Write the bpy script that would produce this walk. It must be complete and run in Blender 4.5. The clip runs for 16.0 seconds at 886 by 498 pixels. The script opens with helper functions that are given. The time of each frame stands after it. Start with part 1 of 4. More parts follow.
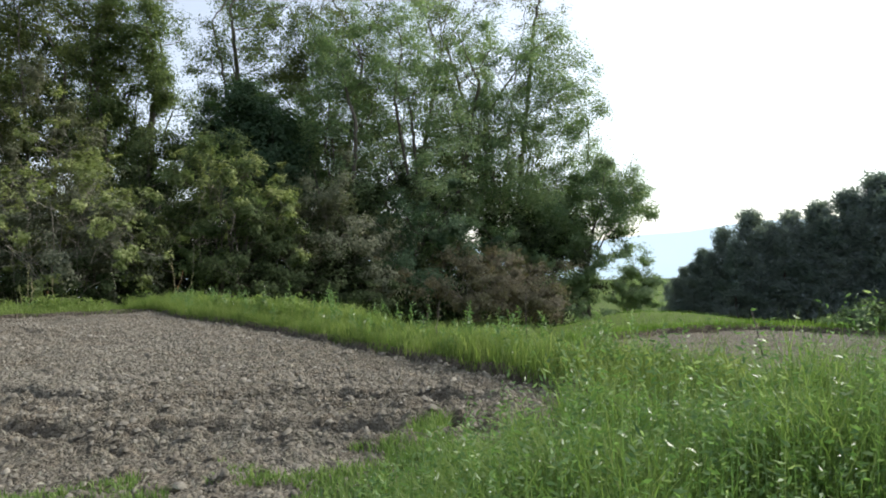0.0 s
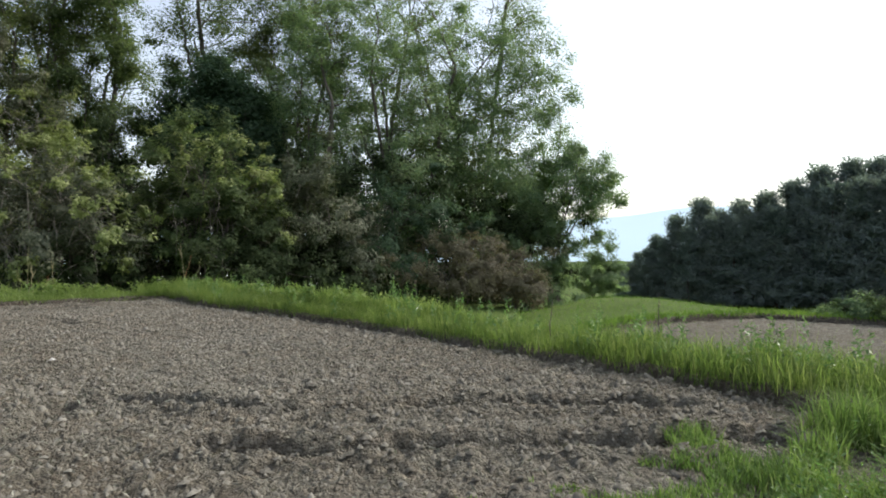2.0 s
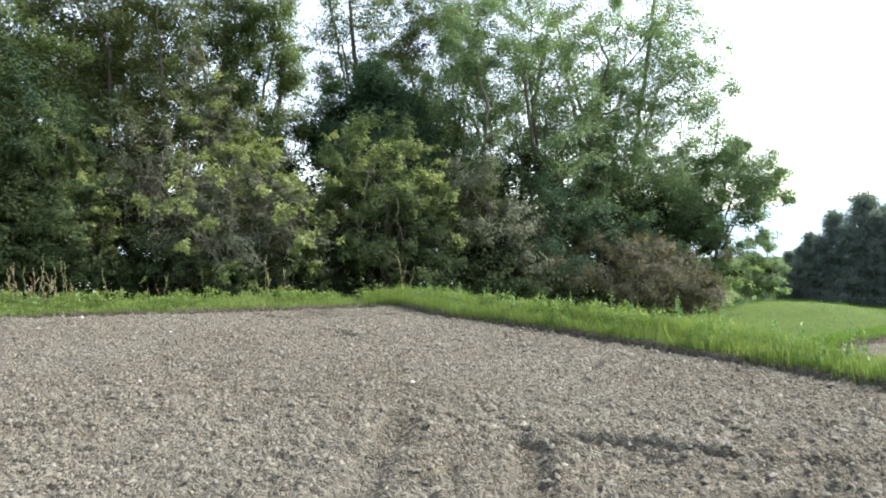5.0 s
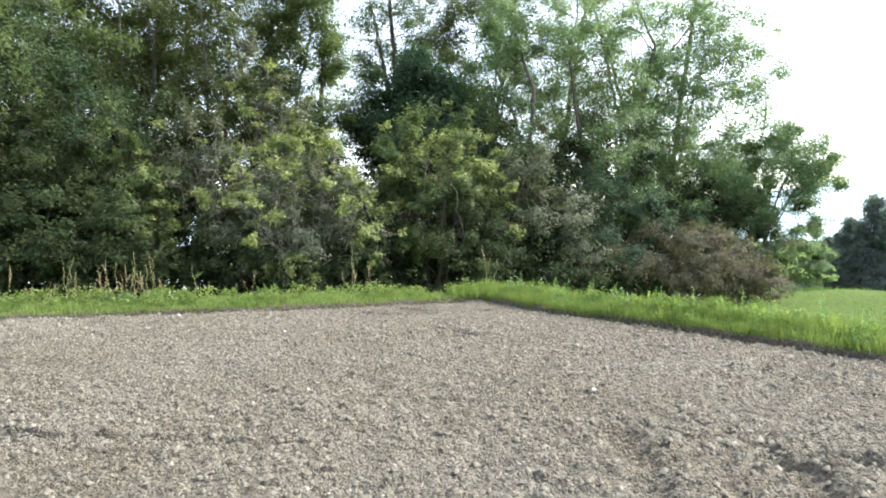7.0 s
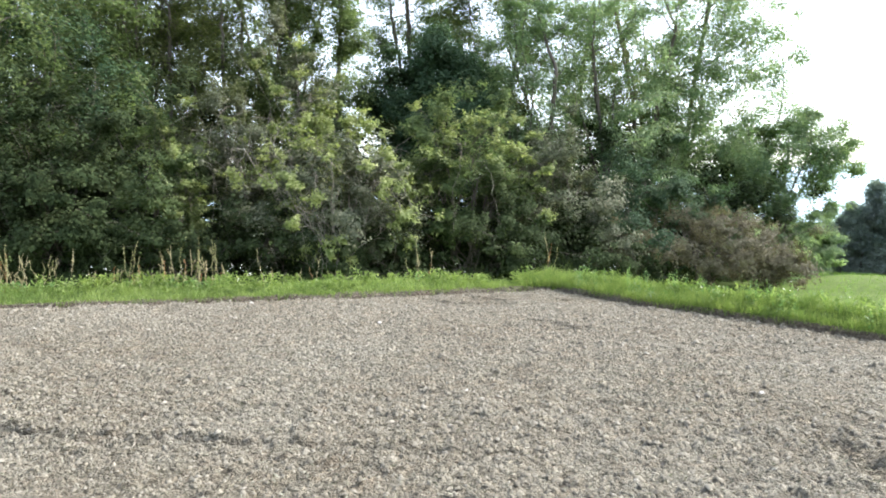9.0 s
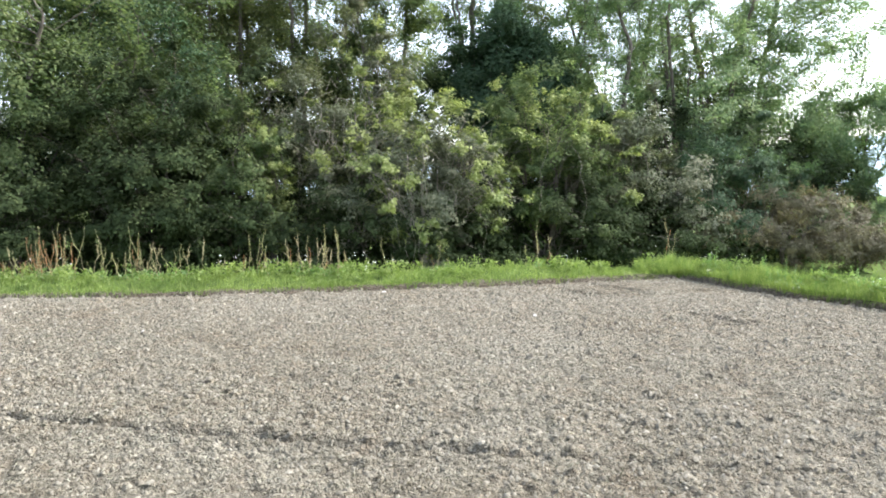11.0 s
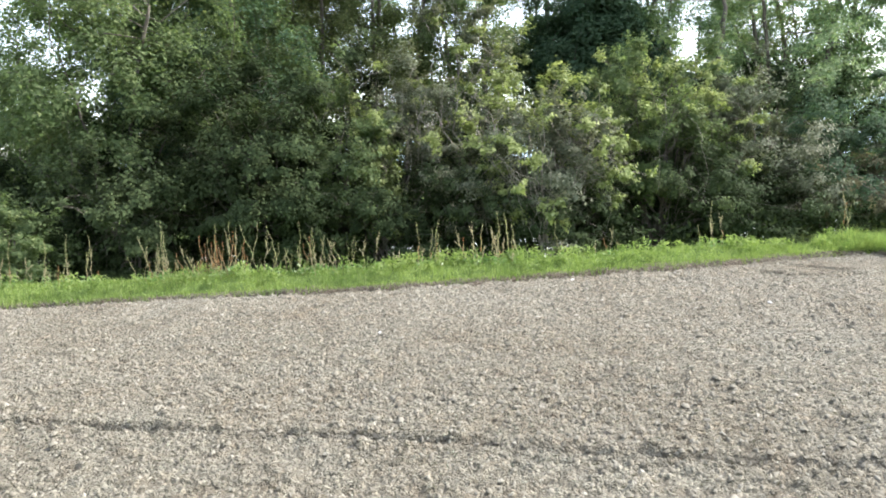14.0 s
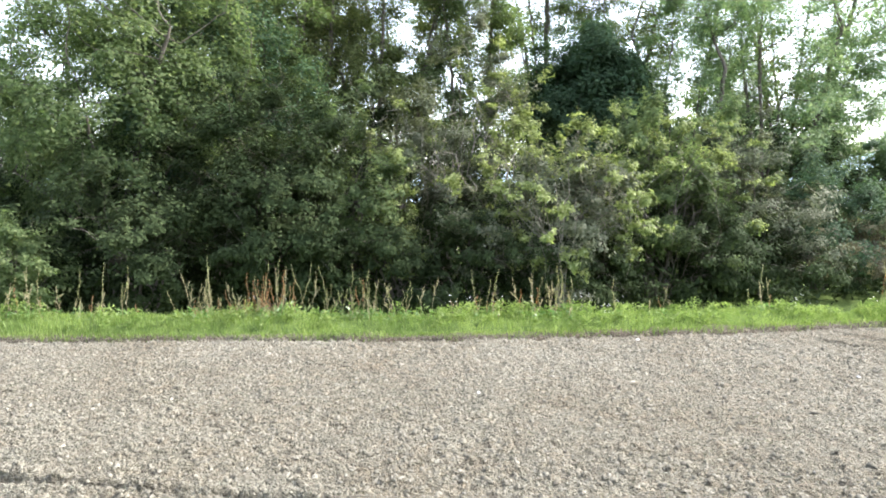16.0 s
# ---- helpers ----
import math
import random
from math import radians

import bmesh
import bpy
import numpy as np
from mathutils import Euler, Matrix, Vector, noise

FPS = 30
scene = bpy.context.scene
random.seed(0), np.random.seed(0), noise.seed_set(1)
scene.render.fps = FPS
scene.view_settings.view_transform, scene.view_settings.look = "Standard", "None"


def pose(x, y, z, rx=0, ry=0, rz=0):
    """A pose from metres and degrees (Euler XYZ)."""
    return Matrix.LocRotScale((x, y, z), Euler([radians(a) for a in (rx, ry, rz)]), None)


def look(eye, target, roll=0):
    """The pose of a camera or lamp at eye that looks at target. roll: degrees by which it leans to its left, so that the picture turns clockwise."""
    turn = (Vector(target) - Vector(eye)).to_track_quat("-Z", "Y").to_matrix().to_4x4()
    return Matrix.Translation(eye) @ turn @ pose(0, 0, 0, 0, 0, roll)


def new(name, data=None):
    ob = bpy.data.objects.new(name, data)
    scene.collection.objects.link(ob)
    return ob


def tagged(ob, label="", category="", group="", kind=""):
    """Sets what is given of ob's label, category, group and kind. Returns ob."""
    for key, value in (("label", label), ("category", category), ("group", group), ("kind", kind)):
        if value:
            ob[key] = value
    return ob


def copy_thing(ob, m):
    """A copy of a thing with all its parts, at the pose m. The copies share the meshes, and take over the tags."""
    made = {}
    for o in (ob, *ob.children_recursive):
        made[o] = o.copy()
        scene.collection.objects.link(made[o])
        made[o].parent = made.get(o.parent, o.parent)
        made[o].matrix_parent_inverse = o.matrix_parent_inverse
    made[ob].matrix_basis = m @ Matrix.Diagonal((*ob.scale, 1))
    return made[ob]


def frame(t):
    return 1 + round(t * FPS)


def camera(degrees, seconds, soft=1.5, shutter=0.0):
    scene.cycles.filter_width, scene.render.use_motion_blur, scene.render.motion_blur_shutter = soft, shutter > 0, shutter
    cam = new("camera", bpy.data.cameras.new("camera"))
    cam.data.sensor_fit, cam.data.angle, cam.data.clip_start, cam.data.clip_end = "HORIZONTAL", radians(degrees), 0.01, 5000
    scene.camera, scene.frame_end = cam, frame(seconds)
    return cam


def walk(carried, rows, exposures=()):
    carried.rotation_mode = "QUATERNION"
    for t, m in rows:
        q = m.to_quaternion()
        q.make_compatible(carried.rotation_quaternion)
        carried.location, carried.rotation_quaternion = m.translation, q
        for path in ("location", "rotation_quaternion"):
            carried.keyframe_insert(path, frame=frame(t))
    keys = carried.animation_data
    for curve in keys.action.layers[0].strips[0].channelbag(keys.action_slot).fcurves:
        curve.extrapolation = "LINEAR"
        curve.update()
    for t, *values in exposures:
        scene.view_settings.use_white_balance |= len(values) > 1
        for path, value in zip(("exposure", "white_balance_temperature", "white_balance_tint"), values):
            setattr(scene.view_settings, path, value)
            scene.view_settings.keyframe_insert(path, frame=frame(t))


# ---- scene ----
import collections

cam = camera(67.1, 16.0, soft=1.85)
PATH = [
    (0, pose(1.785, 0.011, 1.320, 91.20, 1.26, 7.18)),
    (0.5, pose(1.140, 0.060, 1.365, 89.80, 0.63, 3.55)),
    (1.0, pose(0.569, -0.060, 1.460, 89.80, 0.00, 1.80)),
    (1.5, pose(0.000, 0.000, 1.500, 90.00, 0.00, 0.00)),
    (2.0, pose(-0.613, -0.052, 1.570, 89.50, 0.50, 2.10)),
    (2.5, pose(-1.137, -0.070, 1.640, 88.60, 0.50, 4.40)),
    (3.0, pose(-1.663, -0.018, 1.728, 88.10, -0.30, 4.70)),
    (3.5, pose(-2.188, -0.158, 1.833, 89.50, -0.20, 5.70)),
    (4.0, pose(-2.783, -0.105, 1.885, 89.70, 0.00, 7.30)),
    (4.5, pose(-3.325, -0.227, 1.972, 89.50, 0.10, 9.80)),
    (5.0, pose(-3.885, -0.210, 2.008, 89.10, 0.50, 11.10)),
    (7.5, pose(-6.633, -0.402, 2.340, 87.80, 1.10, 12.50)),
    (8.0, pose(-7.245, -0.525, 2.428, 87.70, 1.20, 12.80)),
    (8.5, pose(-7.788, -0.508, 2.462, 87.40, 0.60, 12.80)),
    (9.0, pose(-8.365, -0.525, 2.532, 86.00, 0.30, 11.00)),
    (9.5, pose(-8.978, -0.630, 2.620, 85.10, 0.30, 10.10)),
    (10.0, pose(-9.643, -0.665, 2.708, 84.50, 0.90, 14.10)),
    (12.5, pose(-12.512, -0.998, 3.058, 83.40, -0.10, 12.80)),
    (13.0, pose(-13.143, -0.998, 3.110, 83.60, 0.90, 12.70)),
    (13.5, pose(-13.878, -1.137, 3.197, 82.60, 2.10, 13.20)),
    (14.0, pose(-14.560, -1.208, 3.250, 81.70, 2.90, 16.20)),
    (14.5, pose(-15.242, -1.225, 3.337, 80.30, 3.10, 18.20)),
    (15.0, pose(-15.873, -1.277, 3.442, 79.80, 2.40, 18.30)),
    (15.5, pose(-16.537, -1.295, 3.583, 84.40, 0.20, 14.80)),
    (16.0, pose(-17.185, -1.417, 3.635, 84.50, -0.70, 12.80)),
]
walk(cam, PATH, exposures=[(0, 0.80, 6450, 10), (1.5, 0.65, 6450, 10), (3.5, 1.15, 6380, 10), (5.0, 1.60, 6350, 10), (9.0, 2.02, 6330, 10), (12.5, 2.12, 6350, 10), (14.5, 2.15, 6350, 10), (15.5, 2.12, 6350, 10), (16, 2.34, 6350, 10)])

# ---- light ----
SUN_AZ, SUN_EL = 60.0, 42.0
world = bpy.data.worlds.new("sky")
scene.world = world
world.use_nodes = True
wn = world.node_tree
sky = wn.nodes.new("ShaderNodeTexSky")
sky.sky_type, sky.sun_disc = "NISHITA", False
sky.sun_elevation, sky.sun_rotation = radians(SUN_EL), radians(SUN_AZ)
sky.dust_density, sky.air_density, sky.ozone_density = 1.4, 1.0, 0.4
haze = wn.nodes.new("ShaderNodeHueSaturation")
haze.inputs["Saturation"].default_value = 0.55
wn.links.new(sky.outputs[0], haze.inputs["Color"])
wn.links.new(haze.outputs[0], wn.nodes["Background"].inputs[0])
wn.nodes["Background"].inputs[1].default_value = 0.15
sun = new("sun", bpy.data.lights.new("sun", "SUN"))
sun.data.energy, sun.data.angle, sun.data.color = 2.5, radians(0.6), (1.0, 0.95, 0.86)
_a, _e = radians(SUN_AZ), radians(SUN_EL)
sun.matrix_world = look((60 * math.sin(_a) * math.cos(_e), 60 * math.cos(_a) * math.cos(_e), 60 * math.sin(_e)), (0, 0, 0))

rng = np.random.default_rng(7)


# ---- materials ----
def material(name, rough=0.8):
    m = bpy.data.materials.new(name)
    m.use_nodes = True
    b = m.node_tree.nodes["Principled BSDF"]
    b.inputs["Roughness"].default_value = rough
    return m, m.node_tree, b


def node(nt, kind, **inputs):
    n = nt.nodes.new(kind)
    for k, v in inputs.items():
        n.inputs[k].default_value = v
    return n


def ramp(nt, fac, stops):
    r = nt.nodes.new("ShaderNodeValToRGB")
    e = r.color_ramp.elements
    while len(e) < len(stops):
        e.new(0.5)
    for el, (p, c) in zip(e, stops):
        el.position, el.color = p, (*c, 1)
    nt.links.new(fac, r.inputs[0])
    return r.outputs[0]


def coords(nt):
    return nt.nodes.new("ShaderNodeNewGeometry").outputs["Position"]


def noise_tex(nt, scale, detail=4.0, rough=0.6):
    n = node(nt, "ShaderNodeTexNoise", Scale=scale, Detail=detail, Roughness=rough)
    nt.links.new(coords(nt), n.inputs["Vector"])
    return n.outputs["Fac"]


def mixed(nt, fac, a, b, blend="MIX"):
    m = nt.nodes.new("ShaderNodeMix")
    m.data_type, m.blend_type = "RGBA", blend
    if isinstance(fac, float):
        m.inputs[0].default_value = fac
    else:
        nt.links.new(fac, m.inputs[0])
    for i, v in ((6, a), (7, b)):
        if isinstance(v, tuple):
            m.inputs[i].default_value = (*v, 1)
        else:
            nt.links.new(v, m.inputs[i])
    return m.outputs[2]


def bump(nt, b, height, strength, distance):
    n = node(nt, "ShaderNodeBump", Strength=strength, Distance=distance)
    nt.links.new(height, n.inputs["Height"])
    nt.links.new(n.outputs[0], b.inputs["Normal"])


def soil_material(name, dark, mid, light):
    m, nt, b = material(name, 0.95)
    big = noise_tex(nt, 0.35, 3.0)
    fine = noise_tex(nt, 22.0, 6.0, 0.7)
    c = ramp(nt, fine, [(0.30, dark), (0.52, mid), (0.75, light)])
    tone = ramp(nt, big, [(0.35, (0.80, 0.76, 0.72)), (0.65, (1.0, 1.0, 1.0))])
    b.inputs["Specular IOR Level"].default_value = 0.15
    crumb = node(nt, "ShaderNodeTexVoronoi", Scale=17.0, Randomness=1.0)
    nt.links.new(coords(nt), crumb.inputs["Vector"])
    sep = nt.nodes.new("ShaderNodeSeparateColor")
    nt.links.new(crumb.outputs["Color"], sep.inputs[0])
    clod = ramp(nt, sep.outputs[0], [(0.0, (0.70, 0.69, 0.68)), (0.6, (1.02, 1.02, 1.02)), (1.0, (1.38, 1.38, 1.35))])
    c = mixed(nt, 1.0, c, clod, "MULTIPLY")
    warm = ramp(nt, noise_tex(nt, 2.6, 4.0, 0.7), [(0.42, (1.0, 1.0, 1.0)), (0.72, (1.06, 0.98, 0.94))])
    c = mixed(nt, 1.0, c, warm, "MULTIPLY")
    nt.links.new(mixed(nt, 1.0, c, tone, "MULTIPLY"), b.inputs["Base Color"])
    grit = node(nt, "ShaderNodeTexVoronoi", Scale=46.0, Randomness=1.0)
    nt.links.new(coords(nt), grit.inputs["Vector"])
    height = fine
    for tex, k in ((crumb, -1.0), (grit, -0.55)):
        inv = nt.nodes.new("ShaderNodeMath")
        inv.operation = "MULTIPLY_ADD"
        nt.links.new(tex.outputs["Distance"], inv.inputs[0])
        inv.inputs[1].default_value = k
        nt.links.new(height, inv.inputs[2])
        height = inv.outputs[0]
    bump(nt, b, height, 1.0, 0.075)
    return m


def clod_material(name):
    m, nt, b = material(name, 0.95)
    isl = nt.nodes.new("ShaderNodeNewGeometry").outputs["Random Per Island"]
    fine = noise_tex(nt, 45.0, 4.0, 0.7)
    c = ramp(nt, isl, [(0.0, (0.16, 0.144, 0.116)), (0.5, (0.222, 0.204, 0.165)), (0.92, (0.262, 0.243, 0.198)), (1.0, (0.34, 0.318, 0.266))])
    d = ramp(nt, fine, [(0.3, (0.65, 0.64, 0.62)), (0.7, (1.0, 1.0, 1.0))])
    nt.links.new(mixed(nt, 1.0, c, d, "MULTIPLY"), b.inputs["Base Color"])
    b.inputs["Specular IOR Level"].default_value = 0.15
    bump(nt, b, fine, 0.6, 0.01)
    return m


def leaf_material(name, a, b_, c_, through_amount=0.35, rough=0.6, patch=0.25, gloss=0.06):
    """Leaf with light coming through; colour varies leaf by leaf and in larger patches."""
    m, nt, b = material(name, rough)
    isl = nt.nodes.new("ShaderNodeNewGeometry").outputs["Random Per Island"]
    col = ramp(nt, isl, [(0.0, a), (0.35, b_), (0.75, b_), (1.0, c_)])
    tone = ramp(nt, noise_tex(nt, patch, 3.0), [(0.32, (0.58, 0.66, 0.62)), (0.68, (1.0, 1.0, 1.0))])
    col = mixed(nt, 1.0, col, tone, "MULTIPLY")
    nt.links.new(col, b.inputs["Base Color"])
    b.inputs["Specular IOR Level"].default_value = gloss
    t = nt.nodes.new("ShaderNodeBsdfTranslucent")
    warm = mixed(nt, 1.0, col, (1.25, 1.35, 0.85), "MULTIPLY")
    nt.links.new(warm, t.inputs[0])
    mx = nt.nodes.new("ShaderNodeMixShader")
    mx.inputs[0].default_value = through_amount
    nt.links.new(b.outputs[0], mx.inputs[1])
    nt.links.new(t.outputs[0], mx.inputs[2])
    nt.links.new(mx.outputs[0], nt.nodes["Material Output"].inputs[0])
    return m


def bark_material(name, a, b_):
    m, nt, b = material(name, 0.9)
    f = noise_tex(nt, 9.0, 5.0, 0.7)
    nt.links.new(ramp(nt, f, [(0.3, a), (0.7, b_)]), b.inputs["Base Color"])
    bump(nt, b, f, 0.6, 0.02)
    return m


def ground_material():
    m, nt, b = material("ground_turf", 0.95)
    f = noise_tex(nt, 3.0, 6.0, 0.7)
    g = ramp(nt, f, [(0.3, (0.055, 0.08, 0.024)), (0.5, (0.10, 0.14, 0.042)), (0.75, (0.155, 0.195, 0.065))])
    big = noise_tex(nt, 0.12, 3.0)
    tone = ramp(nt, big, [(0.35, (0.75, 0.8, 0.7)), (0.7, (1.0, 1.0, 1.0))])
    nt.links.new(mixed(nt, 1.0, g, tone, "MULTIPLY"), b.inputs["Base Color"])
    b.inputs["Specular IOR Level"].default_value = 0.05
    bump(nt, b, f, 0.8, 0.05)
    return m


def plain(name, colour, rough=0.8, scale=6.0, vary=0.25):
    m, nt, b = material(name, rough)
    lo = tuple(v * (1 - vary) for v in colour)
    hi = tuple(min(1, v * (1 + vary)) for v in colour)
    nt.links.new(ramp(nt, noise_tex(nt, scale), [(0.3, lo), (0.7, hi)]), b.inputs["Base Color"])
    return m


M_SOIL = soil_material("tilled_soil", (0.128, 0.118, 0.094), (0.220, 0.208, 0.168), (0.318, 0.303, 0.252))
M_CLOD = clod_material("soil_clods")
M_TURF = ground_material()
M_EARTH = soil_material("bank_earth", (0.085, 0.074, 0.058), (0.15, 0.133, 0.106), (0.24, 0.217, 0.178))
M_GRASS = leaf_material("grass_blades", (0.145, 0.20, 0.06), (0.225, 0.29, 0.095), (0.38, 0.42, 0.20), 0.45, 0.5, 0.6)
M_RIDGE_GRASS = leaf_material("ridge_grass_blades", (0.12, 0.175, 0.055), (0.205, 0.27, 0.085), (0.39, 0.42, 0.18), 0.55, 0.5, 1.6)
M_VERGE = leaf_material("verge_grass", (0.12, 0.19, 0.06), (0.198, 0.282, 0.09), (0.35, 0.40, 0.18), 0.48, 0.5, 0.9)
M_WEED = leaf_material("weed_leaves", (0.085, 0.165, 0.055), (0.165, 0.27, 0.09), (0.36, 0.43, 0.22), 0.45, 0.36, 1.4, 0.45)
M_MEADOW = leaf_material("meadow_grass", (0.125, 0.215, 0.045), (0.18, 0.28, 0.062), (0.25, 0.335, 0.085), 0.42, 0.55, 0.2)
LEAF = {
    "mid": leaf_material("leaf_mid_green", (0.082, 0.112, 0.056), (0.146, 0.186, 0.09), (0.265, 0.295, 0.152), 0.54),
    "light": leaf_material("leaf_light_green", (0.14, 0.20, 0.115), (0.235, 0.305, 0.18), (0.40, 0.45, 0.28), 0.55),
    # dark green leaves, darkened further to stand for shade under the grove
    "dark": leaf_material("leaf_dark_green_shade", (0.030, 0.042, 0.021), (0.050, 0.067, 0.031), (0.086, 0.106, 0.048), 0.2, 0.6, 0.25, 0.03),
    "olive": leaf_material("leaf_olive", (0.085, 0.105, 0.048), (0.14, 0.16, 0.072), (0.25, 0.25, 0.12), 0.54),
    "blue": leaf_material("leaf_blue_green", (0.045, 0.078, 0.046), (0.072, 0.115, 0.068), (0.12, 0.17, 0.098), 0.35),
    "yellow": leaf_material("leaf_yellow_green", (0.15, 0.185, 0.07), (0.27, 0.30, 0.125), (0.50, 0.51, 0.28), 0.42),
    "brown": leaf_material("leaf_dry_brown", (0.095, 0.08, 0.057), (0.155, 0.133, 0.095), (0.25, 0.215, 0.155), 0.35),
    "grey": leaf_material("leaf_grey_vine", (0.10, 0.11, 0.075), (0.16, 0.165, 0.115), (0.30, 0.295, 0.22), 0.3),
    # distance haze put into the needle colour: paler and bluer than foliage
    "pine": leaf_material("pine_needles_hazed", (0.165, 0.195, 0.205), (0.23, 0.265, 0.275), (0.30, 0.33, 0.33), 0.45),
}
M_BARK = bark_material("bark_grey_brown", (0.06, 0.05, 0.04), (0.15, 0.13, 0.11))
M_PALE = bark_material("bark_pale", (0.16, 0.14, 0.12), (0.30, 0.27, 0.23))
M_VINE = bark_material("bark_vine", (0.14, 0.12, 0.10), (0.28, 0.25, 0.21))
M_PBARK = bark_material("bark_pine", (0.07, 0.05, 0.04), (0.14, 0.10, 0.08))
M_STEM = plain("stem_dry", (0.30, 0.25, 0.14), 0.8, 30)
M_RUST = leaf_material("seed_head_rust", (0.24, 0.10, 0.055), (0.38, 0.17, 0.09), (0.48, 0.29, 0.16), 0.3)
M_TAN = leaf_material("seed_head_tan", (0.26, 0.21, 0.13), (0.42, 0.36, 0.24), (0.58, 0.52, 0.38), 0.3)
M_STRAW = leaf_material("seed_head_straw", (0.22, 0.22, 0.10), (0.34, 0.34, 0.17), (0.48, 0.47, 0.28), 0.3)
M_CHAFF = leaf_material("dry_chaff", (0.17, 0.15, 0.12), (0.26, 0.235, 0.19), (0.44, 0.41, 0.34), 0.1)
M_WHITE = plain("petal_and_glint_white", (0.78, 0.78, 0.74), 0.6, 40, 0.05)
M_STONE = plain("stone_pale", (0.5, 0.48, 0.44), 0.9, 30, 0.2)


# ---- mesh helpers ----
def mesh_np(name, verts, faces, mats, smooth=False, index=None):
    """verts (n,3); faces: list of int arrays (m,k)."""
    me = bpy.data.meshes.new(name)
    verts = np.asarray(verts, np.float32)
    me.vertices.add(len(verts))
    me.vertices.foreach_set("co", verts.ravel())
    faces = [np.asarray(f, np.int32) for f in faces if len(f)]
    loops = np.concatenate([f.ravel() for f in faces])
    sizes = np.concatenate([np.full(len(f), f.shape[1], np.int32) for f in faces])
    starts = np.concatenate([[0], np.cumsum(sizes)[:-1]]).astype(np.int32)
    me.loops.add(len(loops))
    me.loops.foreach_set("vertex_index", loops)
    me.polygons.add(len(sizes))
    me.polygons.foreach_set("loop_start", starts)
    if smooth:
        me.polygons.foreach_set("use_smooth", np.ones(len(sizes), bool))
    if index is not None:
        me.polygons.foreach_set("material_index", np.asarray(index, np.int32))
    for m in mats:
        me.materials.append(m)
    me.update(calc_edges=True)
    return me


def part(name, me, parent, label=""):
    ob = new(name, me)
    ob.parent = parent
    if label:
        tagged(ob, label)
    return ob


def unit(v):
    return v / np.maximum(np.linalg.norm(v, axis=-1, keepdims=True), 1e-9)


def smooth(t):
    t = np.clip(t, 0, 1)
    return t * t * (3 - 2 * t)


def tube(points, girths, sides=6):
    """A tapering tube along points: verts and quad faces."""
    p, r = np.asarray(points, float), np.asarray(girths, float)
    d = unit(np.gradient(p, axis=0))
    ref = np.where(np.abs(d[:, 2:3]) > 0.9, np.array([[1.0, 0, 0]]), np.array([[0, 0, 1.0]]))
    u = unit(np.cross(d, ref))
    w = np.cross(d, u)
    a = np.linspace(0, 2 * np.pi, sides, endpoint=False)
    ring = np.cos(a)[None, :, None] * u[:, None] + np.sin(a)[None, :, None] * w[:, None]
    v = (p[:, None] + ring * r[:, None, None]).reshape(-1, 3)
    n = len(p)
    i, j = np.meshgrid(np.arange(n - 1), np.arange(sides), indexing="ij")
    k = (j + 1) % sides
    f = np.stack([i * sides + j, i * sides + k, (i + 1) * sides + k, (i + 1) * sides + j], -1).reshape(-1, 4)
    return v, f


def merge(pieces):
    vs, fs, o = [], [], 0
    for v, f in pieces:
        vs.append(v)
        fs.append(f + o)
        o += len(v)
    return np.concatenate(vs), np.concatenate(fs)


def leaf_quads(pos, direction, size, rg, aspect=0.55, fold=0.12, facing=None):
    """Diamond leaves: root, two sides, tip."""
    n = len(pos)
    d = unit(direction)
    side = unit(np.cross(d, rg.normal(size=(n, 3)) if facing is None else facing))
    up = np.cross(side, d)
    s = np.broadcast_to(np.asarray(size, float), (n,))[:, None]
    a = pos
    tip = pos + d * s
    mid = pos + d * s * 0.45 + up * s * fold
    v = np.stack([a, mid - side * s * aspect / 2, tip, mid + side * s * aspect / 2], 1).reshape(-1, 3)
    f = np.arange(4 * n).reshape(-1, 4)
    return v, f


def leaf_tris(pos, direction, size, rg, aspect=0.6, facing=None):
    """Leaves of one triangle each, for crowns further off."""
    n = len(pos)
    d = unit(direction)
    side = unit(np.cross(d, rg.normal(size=(n, 3)) if facing is None else facing))
    s = np.broadcast_to(np.asarray(size, float), (n,))[:, None]
    v = np.stack([pos - side * s * aspect / 2, pos + side * s * aspect / 2, pos + d * s], 1).reshape(-1, 3)
    return v, np.arange(3 * n).reshape(-1, 3)


def blades(pos, height, width, lean, rg, bend=0.6):
    """Grass blades of two quads-and-tip each."""
    n = len(pos)
    a = rg.uniform(0, 2 * np.pi, n)
    d = np.stack([np.cos(a), np.sin(a), np.zeros(n)], 1)
    s = np.stack([-np.sin(a), np.cos(a), np.zeros(n)], 1)
    tw = rg.uniform(-0.8, 0.8, n)[:, None]
    s = unit(s + d * tw)
    h, w, l = (np.broadcast_to(np.asarray(q, float), (n,))[:, None] for q in (height, width, lean))
    z = np.array([[0, 0, 1.0]])
    m = pos + z * h * 0.55 + d * l * h * 0.25
    t = pos + z * h * (1 - 0.25 * l) + d * l * h * bend * 1.2
    v = np.stack([pos - s * w / 2, pos + s * w / 2, m + s * w * 0.4, m - s * w * 0.4, t], 1).reshape(-1, 3)
    i = np.arange(n)[:, None] * 5
    return v, i + np.array([[0, 1, 2, 3]]), i + np.array([[3, 2, 4]])


